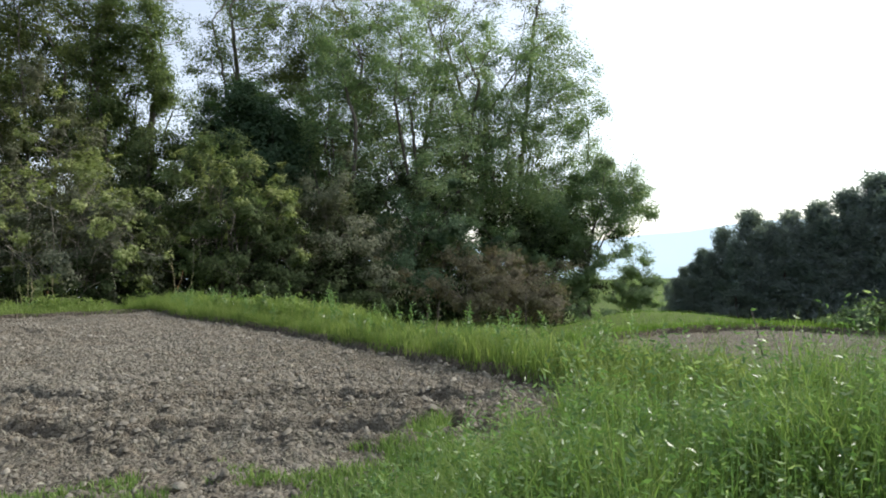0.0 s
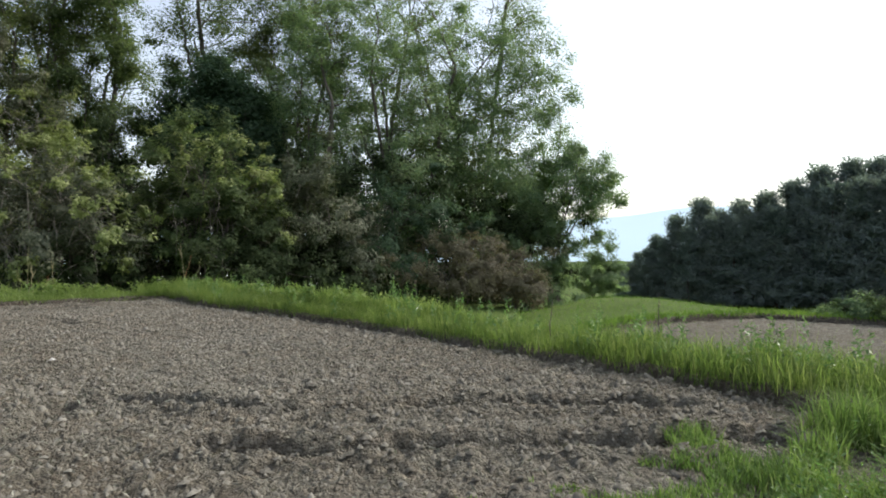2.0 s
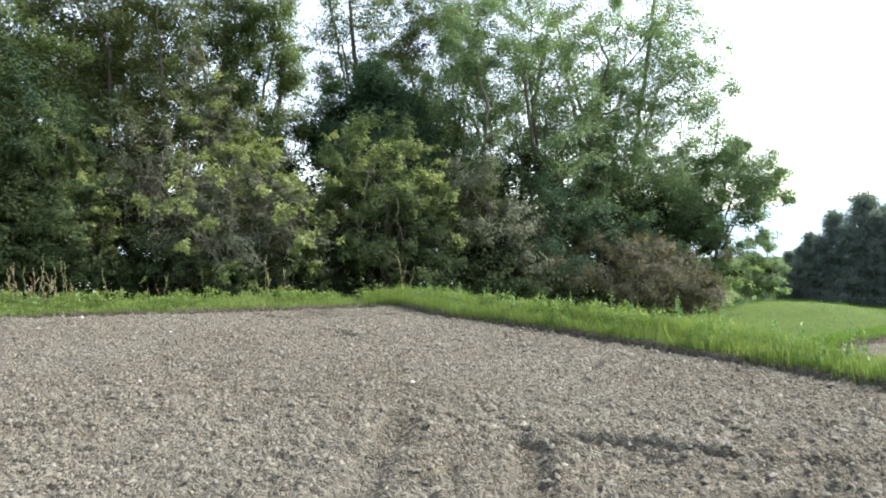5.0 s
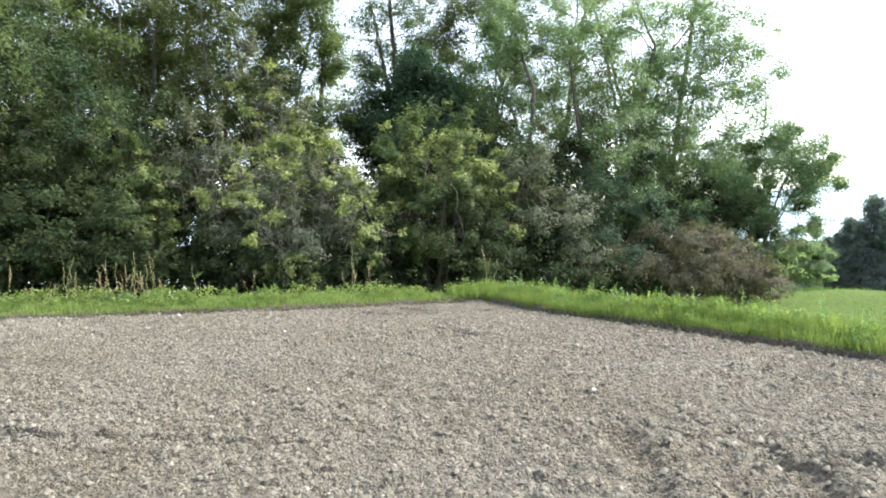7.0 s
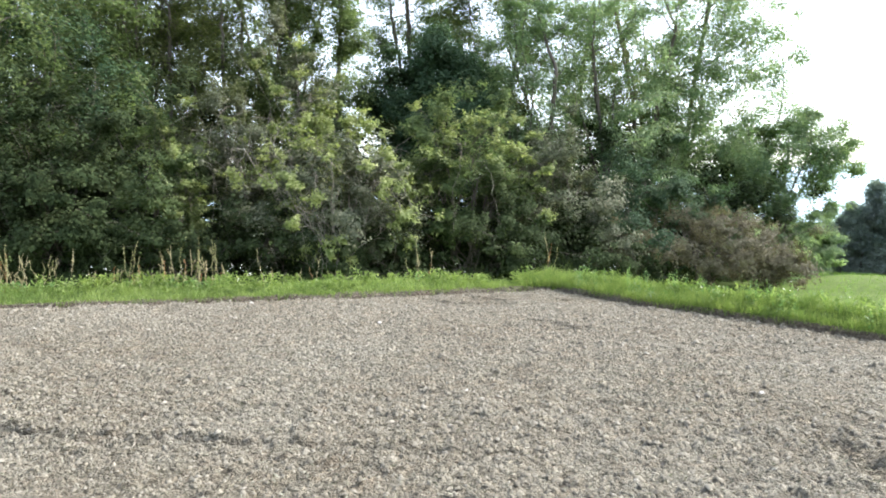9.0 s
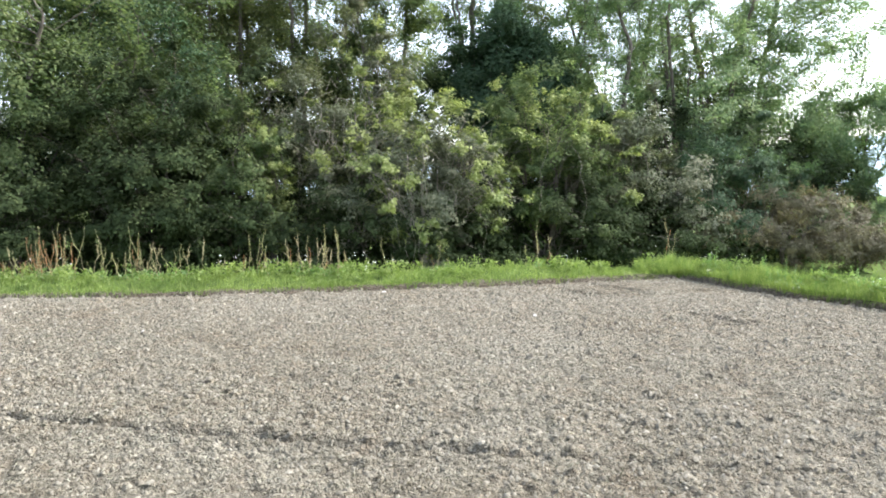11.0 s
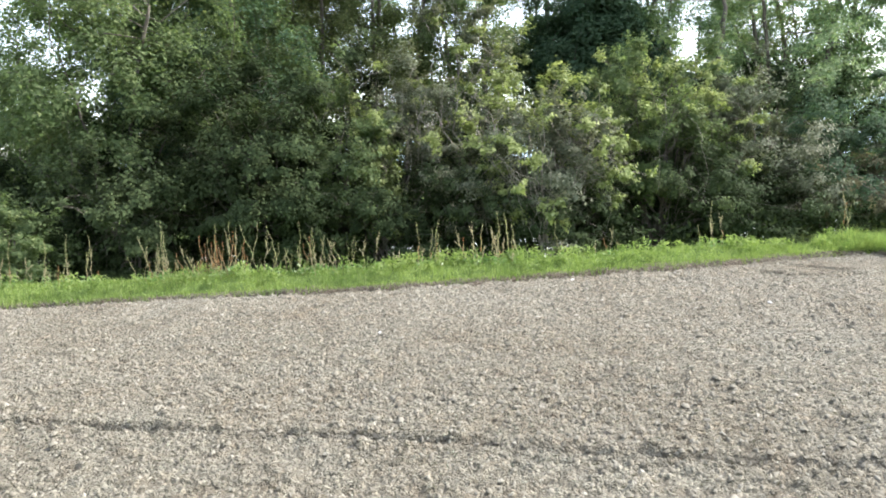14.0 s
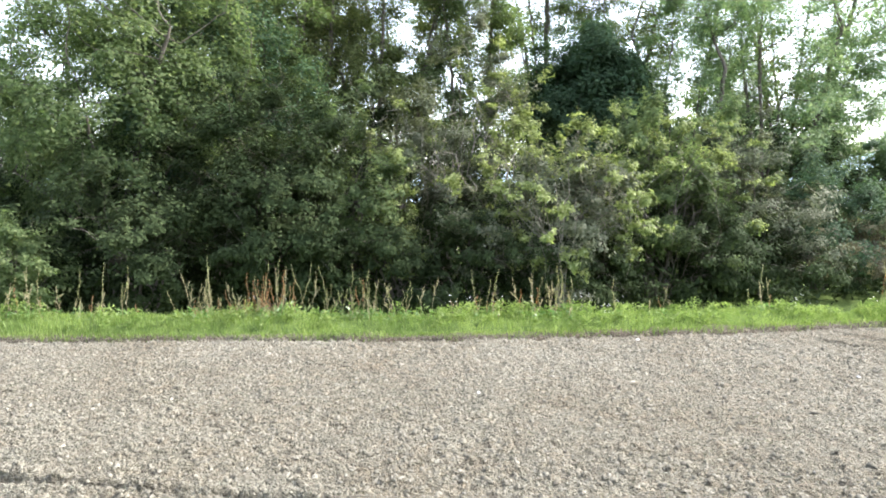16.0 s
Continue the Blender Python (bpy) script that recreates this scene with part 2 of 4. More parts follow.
# ---- lie of the land ----
FAR = np.array([(-75, -6.0), (-45, 5.6), (-31, 10.0), (-20.3, 13.2), (-15.9, 15.05), (-8.85, 18.3)])
RIGHT = np.array([(-8.85, 18.3), (-6.6, 15.5), (-4.5, 13.8), (-1.4, 10.4), (0.5, 8.3), (1.6, 7.0), (2.5, 5.8), (3.5, 4.5)])
NEAR = np.array([(3.5, 4.5), (2.4, 3.9), (1.0, 3.4), (0.0, 3.0), (-1.5, 2.7), (-3.0, 2.5), (-8, 2.4), (-30, 2.0), (-75, -6.0)])
FIELD_B = np.array([(3.4, 20.3), (6.0, 22.6), (9.5, 23.8), (14.0, 20.6), (30.0, 15.0), (34.0, 3.0), (9.0, 2.5), (5.6, 6.2), (2.8, 11.5), (1.8, 16.0)])


def chain_dist(p, c):
    best = np.full(len(p), 1e9)
    for a, b in zip(c[:-1], c[1:]):
        ab = b - a
        t = np.clip(((p - a) @ ab) / (ab @ ab), 0, 1)
        best = np.minimum(best, np.hypot(*(p - a - t[:, None] * ab).T))
    return best


def inside(p, poly):
    r = np.zeros(len(p), bool)
    for a, b in zip(poly, np.roll(poly, -1, 0)):
        c = (a[1] > p[:, 1]) != (b[1] > p[:, 1])
        r ^= c & (p[:, 0] < (b[0] - a[0]) * (p[:, 1] - a[1]) / (b[1] - a[1] + 1e-12) + a[0])
    return r


FIELD_A = np.concatenate([FAR[:-1], RIGHT[:-1], NEAR[:-1]])


def lattice_noise(x, y, scale, seed=0):
    """Smooth value noise, -1 to 1."""
    u, v = np.asarray(x) / scale + 100.0, np.asarray(y) / scale + 100.0
    i, j = np.floor(u).astype(np.int64), np.floor(v).astype(np.int64)
    fu, fv = smooth(u - i), smooth(v - j)

    def h(a, b):
        k = (a * 374761393 + b * 668265263 + seed * 144269) & 0x7FFFFFFF
        k = ((k ^ (k >> 13)) * 1274126177) & 0x7FFFFFFF
        return ((k ^ (k >> 16)) & 0xFFFF) / 32767.5 - 1

    return (h(i, j) * (1 - fu) + h(i + 1, j) * fu) * (1 - fv) + (h(i, j + 1) * (1 - fu) + h(i + 1, j + 1) * fu) * fv


def cells(x, y, size, seed):
    """Distance to the nearest of scattered points, in cell widths, and that point's random number."""
    u, v = np.asarray(x) / size + 500.0, np.asarray(y) / size + 500.0
    i, j = np.floor(u).astype(np.int64), np.floor(v).astype(np.int64)
    best, tone = np.full(u.shape, 9.0), np.zeros(u.shape)
    for a in (-1, 0, 1):
        for b in (-1, 0, 1):
            k = ((i + a) * 73856093 ^ (j + b) * 19349663 ^ seed * 83492791) & 0x7FFFFFFF
            k = ((k ^ (k >> 13)) * 1274126177) & 0x7FFFFFFF
            px, py, r = (k & 1023) / 1023, ((k >> 10) & 1023) / 1023, ((k >> 20) & 1023) / 1023
            d = np.hypot(u - i - a - px, v - j - b - py)
            near = d < best
            best, tone = np.where(near, d, best), np.where(near, r, tone)
    return best, tone


def path_z(x):
    return np.clip(-0.05 + (1.6 - x) * 0.113, -0.15, 6.0)


def land(x, y):
    """Height of the ground."""
    p = np.stack([np.asarray(x, float).ravel(), np.asarray(y, float).ravel()], 1)
    ina = inside(p, FIELD_A)
    df, dr, dn = chain_dist(p, FAR), chain_dist(p, RIGHT), chain_dist(p, NEAR)
    X, Y = p.T
    base = 0.06
    away = -0.9 - 0.14 * (np.hypot(X, Y) - 24)
    away = np.maximum(away, -8.0) + 1.85 * np.exp(-((X - 10) / 5) ** 2 - ((Y - 46) / 12) ** 2) - 55 * smooth((np.hypot(X, Y) - 125) / 400)
    zf = base - 0.12 + 0.26 * smooth((df - 0.3) / 0.3) + 0.12 * smooth((df - 0.3) / 1.0) - 0.34 * np.maximum(df - 1.7, 0)
    zf = np.maximum(zf, np.minimum(away, -3.1))
    zr = base - 0.12 + 0.28 * smooth((dr - 0.3) / 0.3) + 0.10 * smooth((dr - 0.2) / 0.6) * smooth((1.0 - X) / 3) - 1.45 * smooth((dr - 0.9) / 1.7)
    zr = zr * smooth((45 - dr) / 30) + (1 - smooth((45 - dr) / 30)) * away
    inb = inside(p, FIELD_B)
    db = chain_dist(p, np.concatenate([FIELD_B, FIELD_B[:1]]))
    beyond = (~inb) & (Y > 12) & (X > 2)
    zb = -1.3 + 0.32 * smooth((db - 0.25) / 0.3) - 0.03 * db
    zb = zb + (np.minimum(away, zb) - zb) * smooth((db - 1.2) / 4.0)
    zr = np.where(beyond & (dr > 2.5), zb, zr)
    zr = np.where(inb, np.minimum(zr, -1.32), zr)
    zn = base - 0.12 + 0.12 * smooth((dn - 0.25) / 0.35) + (path_z(X) - base) * smooth((dn - 0.3) / 1.9)
    w = [1 / (d + 0.05) ** 4 for d in (df, dr, dn)]
    z = (zf * w[0] + zr * w[1] + zn * w[2]) / (w[0] + w[1] + w[2])
    z = np.where(inb, np.minimum(z, -1.34), z)
    z = np.where(ina, base - 0.12 - 0.15 * smooth(np.minimum(np.minimum(df, dr), dn) / 0.3), z)
    z = z + np.where(ina | inb, 0, 0.03 * lattice_noise(X, Y, 0.7, 3) + 0.05 * lattice_noise(X, Y, 2.3, 4))
    return z.reshape(np.shape(x))


def axis(lo, mid_lo, mid_hi, hi, fine, n_out=26):
    mid = np.arange(mid_lo, mid_hi + fine, fine)
    k = np.linspace(0, 1, n_out + 1)[1:] ** 3
    return np.concatenate([(mid_lo - (mid_lo - lo) * k)[::-1], mid, mid_hi + (hi - mid_hi) * k])


gx = axis(-2500, -46, 36, 2500, 0.36)
gy = axis(-2500, -6, 44, 2500, 0.36)
GX, GY = np.meshgrid(gx, gy, indexing="ij")
GZ = land(GX, GY)
nx, ny = GX.shape
ii, jj = np.meshgrid(np.arange(nx - 1), np.arange(ny - 1), indexing="ij")
quads = np.stack([ii * ny + jj, (ii + 1) * ny + jj, (ii + 1) * ny + jj + 1, ii * ny + jj + 1], -1).reshape(-1, 4)
ground = new("ground", mesh_np("ground", np.stack([GX, GY, GZ], -1).reshape(-1, 3), [quads], [M_TURF], True))
tagged(ground, "grassy ground with banks sloping away to fields", "ground", kind="structure")


# ---- tilled fields ----
RUTS = [
    (0.17, 0.045, [(-5.8, 7.1), (-5.65, 6.0), (-5.48, 4.6), (-5.3, 2.6)]),
    (0.17, 0.045, [(-4.5, 6.7), (-4.33, 5.9), (-4.17, 4.8), (-4.0, 2.6)]),
    (0.105, 0.19, [(-4.15, 6.25), (-3.8, 6.08), (-3.3, 5.96), (-2.3, 5.9), (-1.5, 6.02), (-0.4, 6.2), (1.3, 6.1)]),
    (0.10, 0.06, [(-3.6, 6.45), (-2.0, 6.32)]),
    (0.125, 0.24, [(-2.6, 4.78), (-1.6, 4.72), (-0.75, 4.82), (0.3, 4.92), (1.6, 5.0)]),
    (0.075, 0.08, [(-26.5, 4.6), (-23.7, 4.88), (-21.2, 5.16), (-18.9, 5.36), (-16.9, 5.45), (-15.1, 5.5), (-13.3, 5.65), (-11.5, 5.8)]),
    (0.05, 0.035, [(-11.5, 5.8), (-8.5, 5.95)]),
    (0.11, 0.10, [(-12.0, 16.0), (-11.2, 15.25), (-9.65, 15.45), (-8.0, 16.5)]),
    (0.10, 0.09, [(-11.25, 16.85), (-9.7, 15.8), (-8.0, 16.5)]),
    (0.14, 0.10, [(-9.3, 13.2), (-8.7, 13.05), (-8.2, 12.55)]),
]


def furrows(X, Y):
    """Wheel ruts and plough furrows pressed into the tilled soil."""
    z = np.zeros_like(X)
    wob = 0.04 * lattice_noise(X, Y, 0.8, 11)

    def rut(d, half, depth, on):
        return -depth * np.exp(-(d / half) ** on) + 0.4 * depth * np.exp(-((np.abs(d) - 2.0 * half) / half) ** 2)

    q = np.stack([X.ravel(), Y.ravel()], 1)
    jit = (wob + 0.03 * lattice_noise(X, Y, 0.25, 12)).ravel()
    for half, depth, line in RUTS:
        c = np.array(line)
        d = chain_dist(q, c)
        near = d < 1.2
        dd = np.zeros(len(q))
        ends = np.minimum(np.hypot(*(q[near] - c[0]).T), np.hypot(*(q[near] - c[-1]).T))
        uneven = 0.95 + 0.22 * lattice_noise(q[near, 0], q[near, 1], 0.6, 13)
        dd[near] = rut(d[near] + jit[near], half, depth, 4 if half == 0.17 else 2) * smooth(0.15 + ends / 0.5) * uneven
        z += dd.reshape(X.shape)
    for line in RUTS[:2]:
        d = chain_dist(q, np.array(line[2])).reshape(X.shape)
        z += 0.020 * np.sin(Y * 42 + 22 * d) * np.exp(-(d / 0.15) ** 4)
    return z


def soil_height(X, Y, amp=1.0):
    amp = amp * (1 - 0.65 * np.exp(-((X + 10) / 2.6) ** 2 - ((Y - 16.2) / 1.3) ** 2))
    z = 0.06 + 0.002 * np.clip(-12 - X, 0, 20)
    z = z + amp * (0.020 * lattice_noise(X, Y, 0.33, 1) + 0.012 * lattice_noise(X, Y, 0.16, 2))
    d1, t1 = cells(X, Y, 0.13, 41)
    d2, t2 = cells(X, Y, 0.075, 42)
    fu = furrows(X, Y)
    calm = np.exp(np.minimum(fu, 0) * 30)
    z = z + amp * calm * (0.063 * t1 ** 2 * np.sqrt(np.clip(1 - d1 / 0.7, 0, 1)) + 0.049 * (0.25 + 0.75 * t2) * np.sqrt(np.clip(1 - d2 / 0.75, 0, 1)))
    return z - 0.02 + 0.03 * lattice_noise(X, Y, 1.9, 6) + fu


def grid_mesh(name, xs, ys, height, keep, mat):
    X, Y = np.meshgrid(xs, ys, indexing="ij")
    Z = height(X, Y)
    a, b = X.shape
    i, j = np.meshgrid(np.arange(a - 1), np.arange(b - 1), indexing="ij")
    q = np.stack([i * b + j, (i + 1) * b + j, (i + 1) * b + j + 1, i * b + j + 1], -1).reshape(-1, 4)
    ok = keep(np.stack([X.ravel(), Y.ravel()], 1))
    q = q[ok[q].all(1)]
    used = np.unique(q)
    back = np.full(a * b, -1)
    back[used] = np.arange(len(used))
    v = np.stack([X, Y, Z], -1).reshape(-1, 3)[used]
    return mesh_np(name, v, [back[q]], [mat], False)


ys = np.concatenate([np.arange(2.2, 8.0, 0.034), np.arange(8.0, 19.0, 0.075)])
xs = np.concatenate([np.arange(-46, -29, 0.2), np.arange(-29, 3.6, 0.042)])
soil = new("tilled_field", grid_mesh("tilled_field", xs, ys, soil_height, lambda p: inside(p, FIELD_A), M_SOIL))
tagged(soil, "freshly tilled grey-brown soil with wheel ruts", "field", kind="structure")
soil_b = new("lower_field", grid_mesh("lower_field", np.arange(1.5, 34, 0.16), np.arange(2.4, 24, 0.125),
                                      lambda X, Y: -1.17 + 0.035 * lattice_noise(X, Y, 0.45, 21) + 0.035 * lattice_noise(X, Y, 0.22, 22),
                                      lambda p: inside(p, FIELD_B), M_SOIL))
tagged(soil_b, "lower tilled soil plot beyond the grass bank", "field", kind="structure")

OCT = np.array([(1, 0, -0.3), (0.35, 0.9, -0.3), (-0.8, 0.55, -0.3), (-0.75, -0.6, -0.3), (0.4, -0.9, -0.3), (0.3, 0.2, 0.75), (-0.35, -0.2, 0.65)], float)
OCT_F = np.array([(0, 1, 5), (1, 2, 5), (2, 6, 5), (2, 3, 6), (3, 4, 6), (4, 5, 6), (4, 0, 5)])


def lumps(pos, size, rg, flat=0.7, rough=0.35):
    n = len(pos)
    r = 1 + rg.uniform(-rough, rough, (n, len(OCT), 1))
    st = np.stack([rg.uniform(0.7, 1.45, n), rg.uniform(0.6, 1.1, n), rg.uniform(flat * 0.7, flat * 1.2, n)], 1)
    v = OCT[None] * r * st[:, None] * np.asarray(size)[:, None, None]
    a = rg.uniform(0, 2 * np.pi, n)
    c, s = np.cos(a)[:, None], np.sin(a)[:, None]
    v = np.stack([v[..., 0] * c - v[..., 1] * s, v[..., 0] * s + v[..., 1] * c, v[..., 2]], -1) + pos[:, None]
    f = OCT_F[None] + (np.arange(n) * len(OCT))[:, None, None]
    return v.reshape(-1, 3), f.reshape(-1, 3)


def scatter(n, x0, x1, y0, y1, keep, rg, skew=1.0):
    x = rg.uniform(x0, x1, n)
    y = y0 + (y1 - y0) * rg.uniform(0, 1, n) ** skew
    p = np.stack([x, y], 1)
    return p[keep(p)]


def on_field(p):
    return inside(p, FIELD_A) & (chain_dist(p, NEAR) > 0.1)


p = np.concatenate([scatter(50000, -27, 2.6, 2.6, 7.5, on_field, rng), scatter(36000, -31, 2.0, 7.5, 18.5, on_field, rng, 1.2)])
p = p[furrows(p[:, 0], p[:, 1]) > -0.018]
p = p[rng.uniform(size=len(p)) > 1.1 * np.exp(-((p[:, 0] + 10) / 2.4) ** 2 - ((p[:, 1] - 16.2) / 1.3) ** 2)]
sz = 0.009 + 0.028 * rng.uniform(0, 1, len(p)) ** 3.2 + 0.0018 * np.clip(p[:, 1] - 4, 0, 9)
v, f = lumps(np.column_stack([p, soil_height(p[:, 0], p[:, 1]) + sz * 0.08]), sz, rng, 0.8, 0.55)
clods = new("soil_clods", mesh_np("soil_clods", v, [f], [M_CLOD]))
tagged(clods, "loose dry clods of grey-brown earth on the tilled field", "clods", kind="stuff")


# dry straw and root ends turned up by the tiller
p = scatter(34000, -27, 2.4, 2.6, 10.0, on_field, rng, 1.3)
lie = rng.normal(size=(len(p), 3)) * np.array([1, 1, 0.45]) + np.array([0, 0, 0.25])
v, f = leaf_quads(np.column_stack([p, soil_height(p[:, 0], p[:, 1]) + 0.006]), lie, rng.uniform(0.025, 0.075, len(p)), rng, 0.24, 0.08)
tagged(new("straw_bits", mesh_np("straw_bits", v, [f], [M_CHAFF])), "pale dry straw and root ends scattered over the soil", "straw", kind="stuff")


# earth faces of the banks, cut where the plough stops
def bank_face(name, chain, height, seed, foot=0.04):
    d = np.hypot(*np.diff(chain, axis=0).T)
    s_ = np.concatenate([[0], np.cumsum(d)])
    t = np.arange(0, s_[-1], 0.12)
    P = np.column_stack([np.interp(t, s_, chain[:, 0]), np.interp(t, s_, chain[:, 1])])
    T = unit(np.gradient(P, axis=0))
    N = np.column_stack([-T[:, 1], T[:, 0]])
    wob = 0.06 * lattice_noise(t, t * 0 + seed, 0.5, seed) + 0.03 * lattice_noise(t, t * 0, 0.2, seed + 1)
    rows = []
    for off, z in ((-0.10, -0.06), (-0.01, 0.05), (0.03, 0.62), (0.09, 0.95), (0.30, 1.0), (0.7, 0.85)):
        q = P + N * (off + wob)[:, None]
        hz = foot + z * height * (1 + 0.3 * lattice_noise(t, t * 0 + off * 9, 0.6, seed + 2)) + 0.012 * lattice_noise(t, t * 0 + off * 30, 0.13, seed + 3)
        rows.append(np.column_stack([q, hz]))
    V = np.stack(rows, 1)
    a, b = V.shape[:2]
    i, j = np.meshgrid(np.arange(a - 1), np.arange(b - 1), indexing="ij")
    f = np.stack([i * b + j, (i + 1) * b + j, (i + 1) * b + j + 1, i * b + j + 1], -1).reshape(-1, 4)
    ob = new(name, mesh_np(name, V.reshape(-1, 3), [f], [M_EARTH], True))
    return tagged(ob, "crumbling dark earth edge under the grass bank", "bank", kind="structure")


bank_face("bank_edge_far", FAR[1:], 0.13, 71)
bank_face("bank_edge_ridge", RIGHT, 0.15, 77)
bank_face("bank_edge_lower", FIELD_B[:5], 0.20, 83, -1.20)

# ---- grass ----
def on_land(p, sink=0.02):
    return np.column_stack([p, land(p[:, 0], p[:, 1]) - sink])


def on_bank(p, chain, height):
    """Roots on the bank top, also close to its earth face."""
    q = on_land(p)
    d = chain_dist(p, chain)
    q[:, 2] = np.where(d < 0.7, np.maximum(q[:, 2], 0.02 + height * np.clip(d / 0.09, 0, 1)), q[:, 2])
    return q


def grass(name, p, h, w, lean, mat, label, rg, chain, height):
    v, q, t = blades(on_bank(p, chain, height), h, w, lean, rg)
    ob = new(name, mesh_np(name, v, [q, t], [mat]))
    return tagged(ob, label, "grass", kind="stuff")


def far_strip(p):
    d = chain_dist(p, FAR)
    return ~inside(p, FIELD_A) & (d < 2.1) & (d > 0.0) & (chain_dist(p, NEAR) > 1)


def right_strip(p):
    d = chain_dist(p, RIGHT)
    return ~inside(p, FIELD_A) & (d < 2.0) & (d > 0.02) & ~inside(p, FIELD_B)


rg = np.random.default_rng(11)
p = scatter(420000, -42, -6, 3, 22, far_strip, rg)[:62000]
n = len(p)
tuft = 0.5 + 0.25 * lattice_noise(p[:, 0], p[:, 1], 0.9, 31) + 0.35 * lattice_noise(p[:, 0], p[:, 1], 0.28, 35)
grass("far_bank_grass", p, (0.07 + 0.19 * np.clip(tuft, 0, 1.2)) * np.where(rg.uniform(size=n) < 0.03, 1.8, 1) * rg.uniform(0.55, 1.3, n), 0.012, rg.uniform(0.2, 1.0, n), M_GRASS, "sunlit bright green grass on the far field bank", rg, FAR, 0.13)
p = scatter(430000, -10, 6, 4, 22, right_strip, rg)[:72000]
n = len(p)
tuft = 0.55 + 0.3 * lattice_noise(p[:, 0], p[:, 1], 0.9, 32) + 0.45 * lattice_noise(p[:, 0], p[:, 1], 0.26, 36)
grass("ridge_grass", p, (1 + 0.22 * smooth((p[:, 0] + 2.5) / 3.5)) * np.where(rg.uniform(size=n) < 0.02, 1.45, 1) * (0.15 + 0.25 * np.clip(tuft, 0, 1.2) + 0.05 * smooth((-3.5 - p[:, 0]) / 3.0)) * rg.uniform(0.5, 1.3, n), 0.0072, rg.uniform(0.25, 1.5, n), M_RIDGE_GRASS, "long bright green grass on the ridge between plots", rg, RIGHT, 0.15)


def verge(p):
    ina = inside(p, FIELD_A)
    d = chain_dist(p, NEAR)
    thin = 0.5 + 0.5 * lattice_noise(p[:, 0], p[:, 1], 0.35, 33)
    grow = smooth((p[:, 0] + 1.5) / 2.6)
    lush = smooth((p[:, 0] + 1.3) / 2.6)
    edge = smooth((p[:, 1] - 0.7) / 1.0) * smooth((8.2 - p[:, 0]) / 3.0)
    return (thin * 0.9 + 0.05 < edge) & ((~ina) & (thin < 0.22 + 0.9 * lush) | (ina & (d < 0.6 + 1.2 * grow) & (thin > 0.33 + 0.22 * d))) & (chain_dist(p, RIGHT) > 0.1) & ~inside(p, FIELD_B)


def verge_height(x):
    return 0.17 + 0.65 * smooth((x - 0.2) / 2.1) + 0.20 * smooth((x - 0.8) / 1.5)


p = scatter(190000, -2.5, 8.0, 0.7, 5.2, verge, rg)[:80000]
n = len(p)
tuft = 0.5 + 0.5 * lattice_noise(p[:, 0], p[:, 1], 0.45, 34)
ina = inside(p, FIELD_A)
pz = np.column_stack([p, np.where(ina, 0.05, land(p[:, 0], p[:, 1]) - 0.02)])
hh = verge_height(p[:, 0]) * (0.40 + 0.6 * tuft) * rg.uniform(0.35, 1.15, n) * np.where(ina, 0.55, 1.0)
v, q, t = blades(pz, hh, 0.009, rg.uniform(0.2, 1.3, n), rg)
tagged(new("verge_grass", mesh_np("verge_grass", v, [q, t], [M_VERGE])), "tall lush green grass on the trackside verge", "grass", kind="stuff")
# broad weeds among the verge grass
p = scatter(2900, -0.8, 6.5, 1.1, 4.3, verge, rg)
k = 26
wh = rg.uniform(0.35, 1.0, len(p)) * verge_height(p[:, 0])
foot = np.column_stack([p, land(p[:, 0], p[:, 1])])
v, q, t = blades(foot, wh, 0.005, rg.uniform(0.0, 0.1, len(p)), rg)
tagged(new("weed_stems", mesh_np("weed_stems", v, [q, t], [M_WEED])), "thin green stems of the verge weeds", "weeds", kind="stuff")
base = np.repeat(foot, k, 0)
hh = np.tile(np.linspace(0.25, 1, k), len(p)) * np.repeat(wh, k)
base[:, 2] += hh
base[:, :2] += rg.normal(0, 0.045, (len(base), 2)) * np.tile(np.linspace(1.2, 0.3, k), len(p))[:, None]
dr_ = rg.normal(size=(len(base), 3))
dr_[:, 2] = np.abs(dr_[:, 2]) * 0.6
v, f = leaf_quads(base, dr_, rg.uniform(0.018, 0.05, len(base)), rg, 0.3)
tagged(new("verge_weeds", mesh_np("verge_weeds", v, [f], [M_WEED])), "leafy broad weeds growing through the verge grass", "weeds", kind="stuff")


def meadow(p):
    return (~inside(p, FIELD_B)) & (chain_dist(p, RIGHT) > 2.2) & ~inside(p, FIELD_A)


p = scatter(26000, 1.5, 36, 14, 62, meadow, rg, 1.4)
n = len(p)
close = chain_dist(p, np.concatenate([FIELD_B, FIELD_B[:1]])) < 1.6
p = np.concatenate([p, scatter(30000, -4, 14, 12, 27, meadow, rg), scatter(90000, 2, 30, 14, 27, lambda p: ~inside(p, FIELD_B) & (chain_dist(p, FIELD_B[:5]) < 1.1), rg)[:16000]])
n = len(p)
close = chain_dist(p, np.concatenate([FIELD_B, FIELD_B[:1]])) < 1.6
mz = on_land(p)
rim = (chain_dist(p, FIELD_B[:5]) < 0.7) & ~inside(p, FIELD_B)
mz[rim, 2] = np.maximum(mz[rim, 2], -1.06)
v, q, t = blades(mz, np.where(close, 0.24, 0.20) * rg.uniform(0.5, 1.4, n), 0.02, rg.uniform(0.2, 1.0, n), rg)
tagged(new("meadow_grass", mesh_np("meadow_grass", v, [q, t], [M_MEADOW])), "bright green meadow grass on the slope beyond", "grass", kind="stuff")


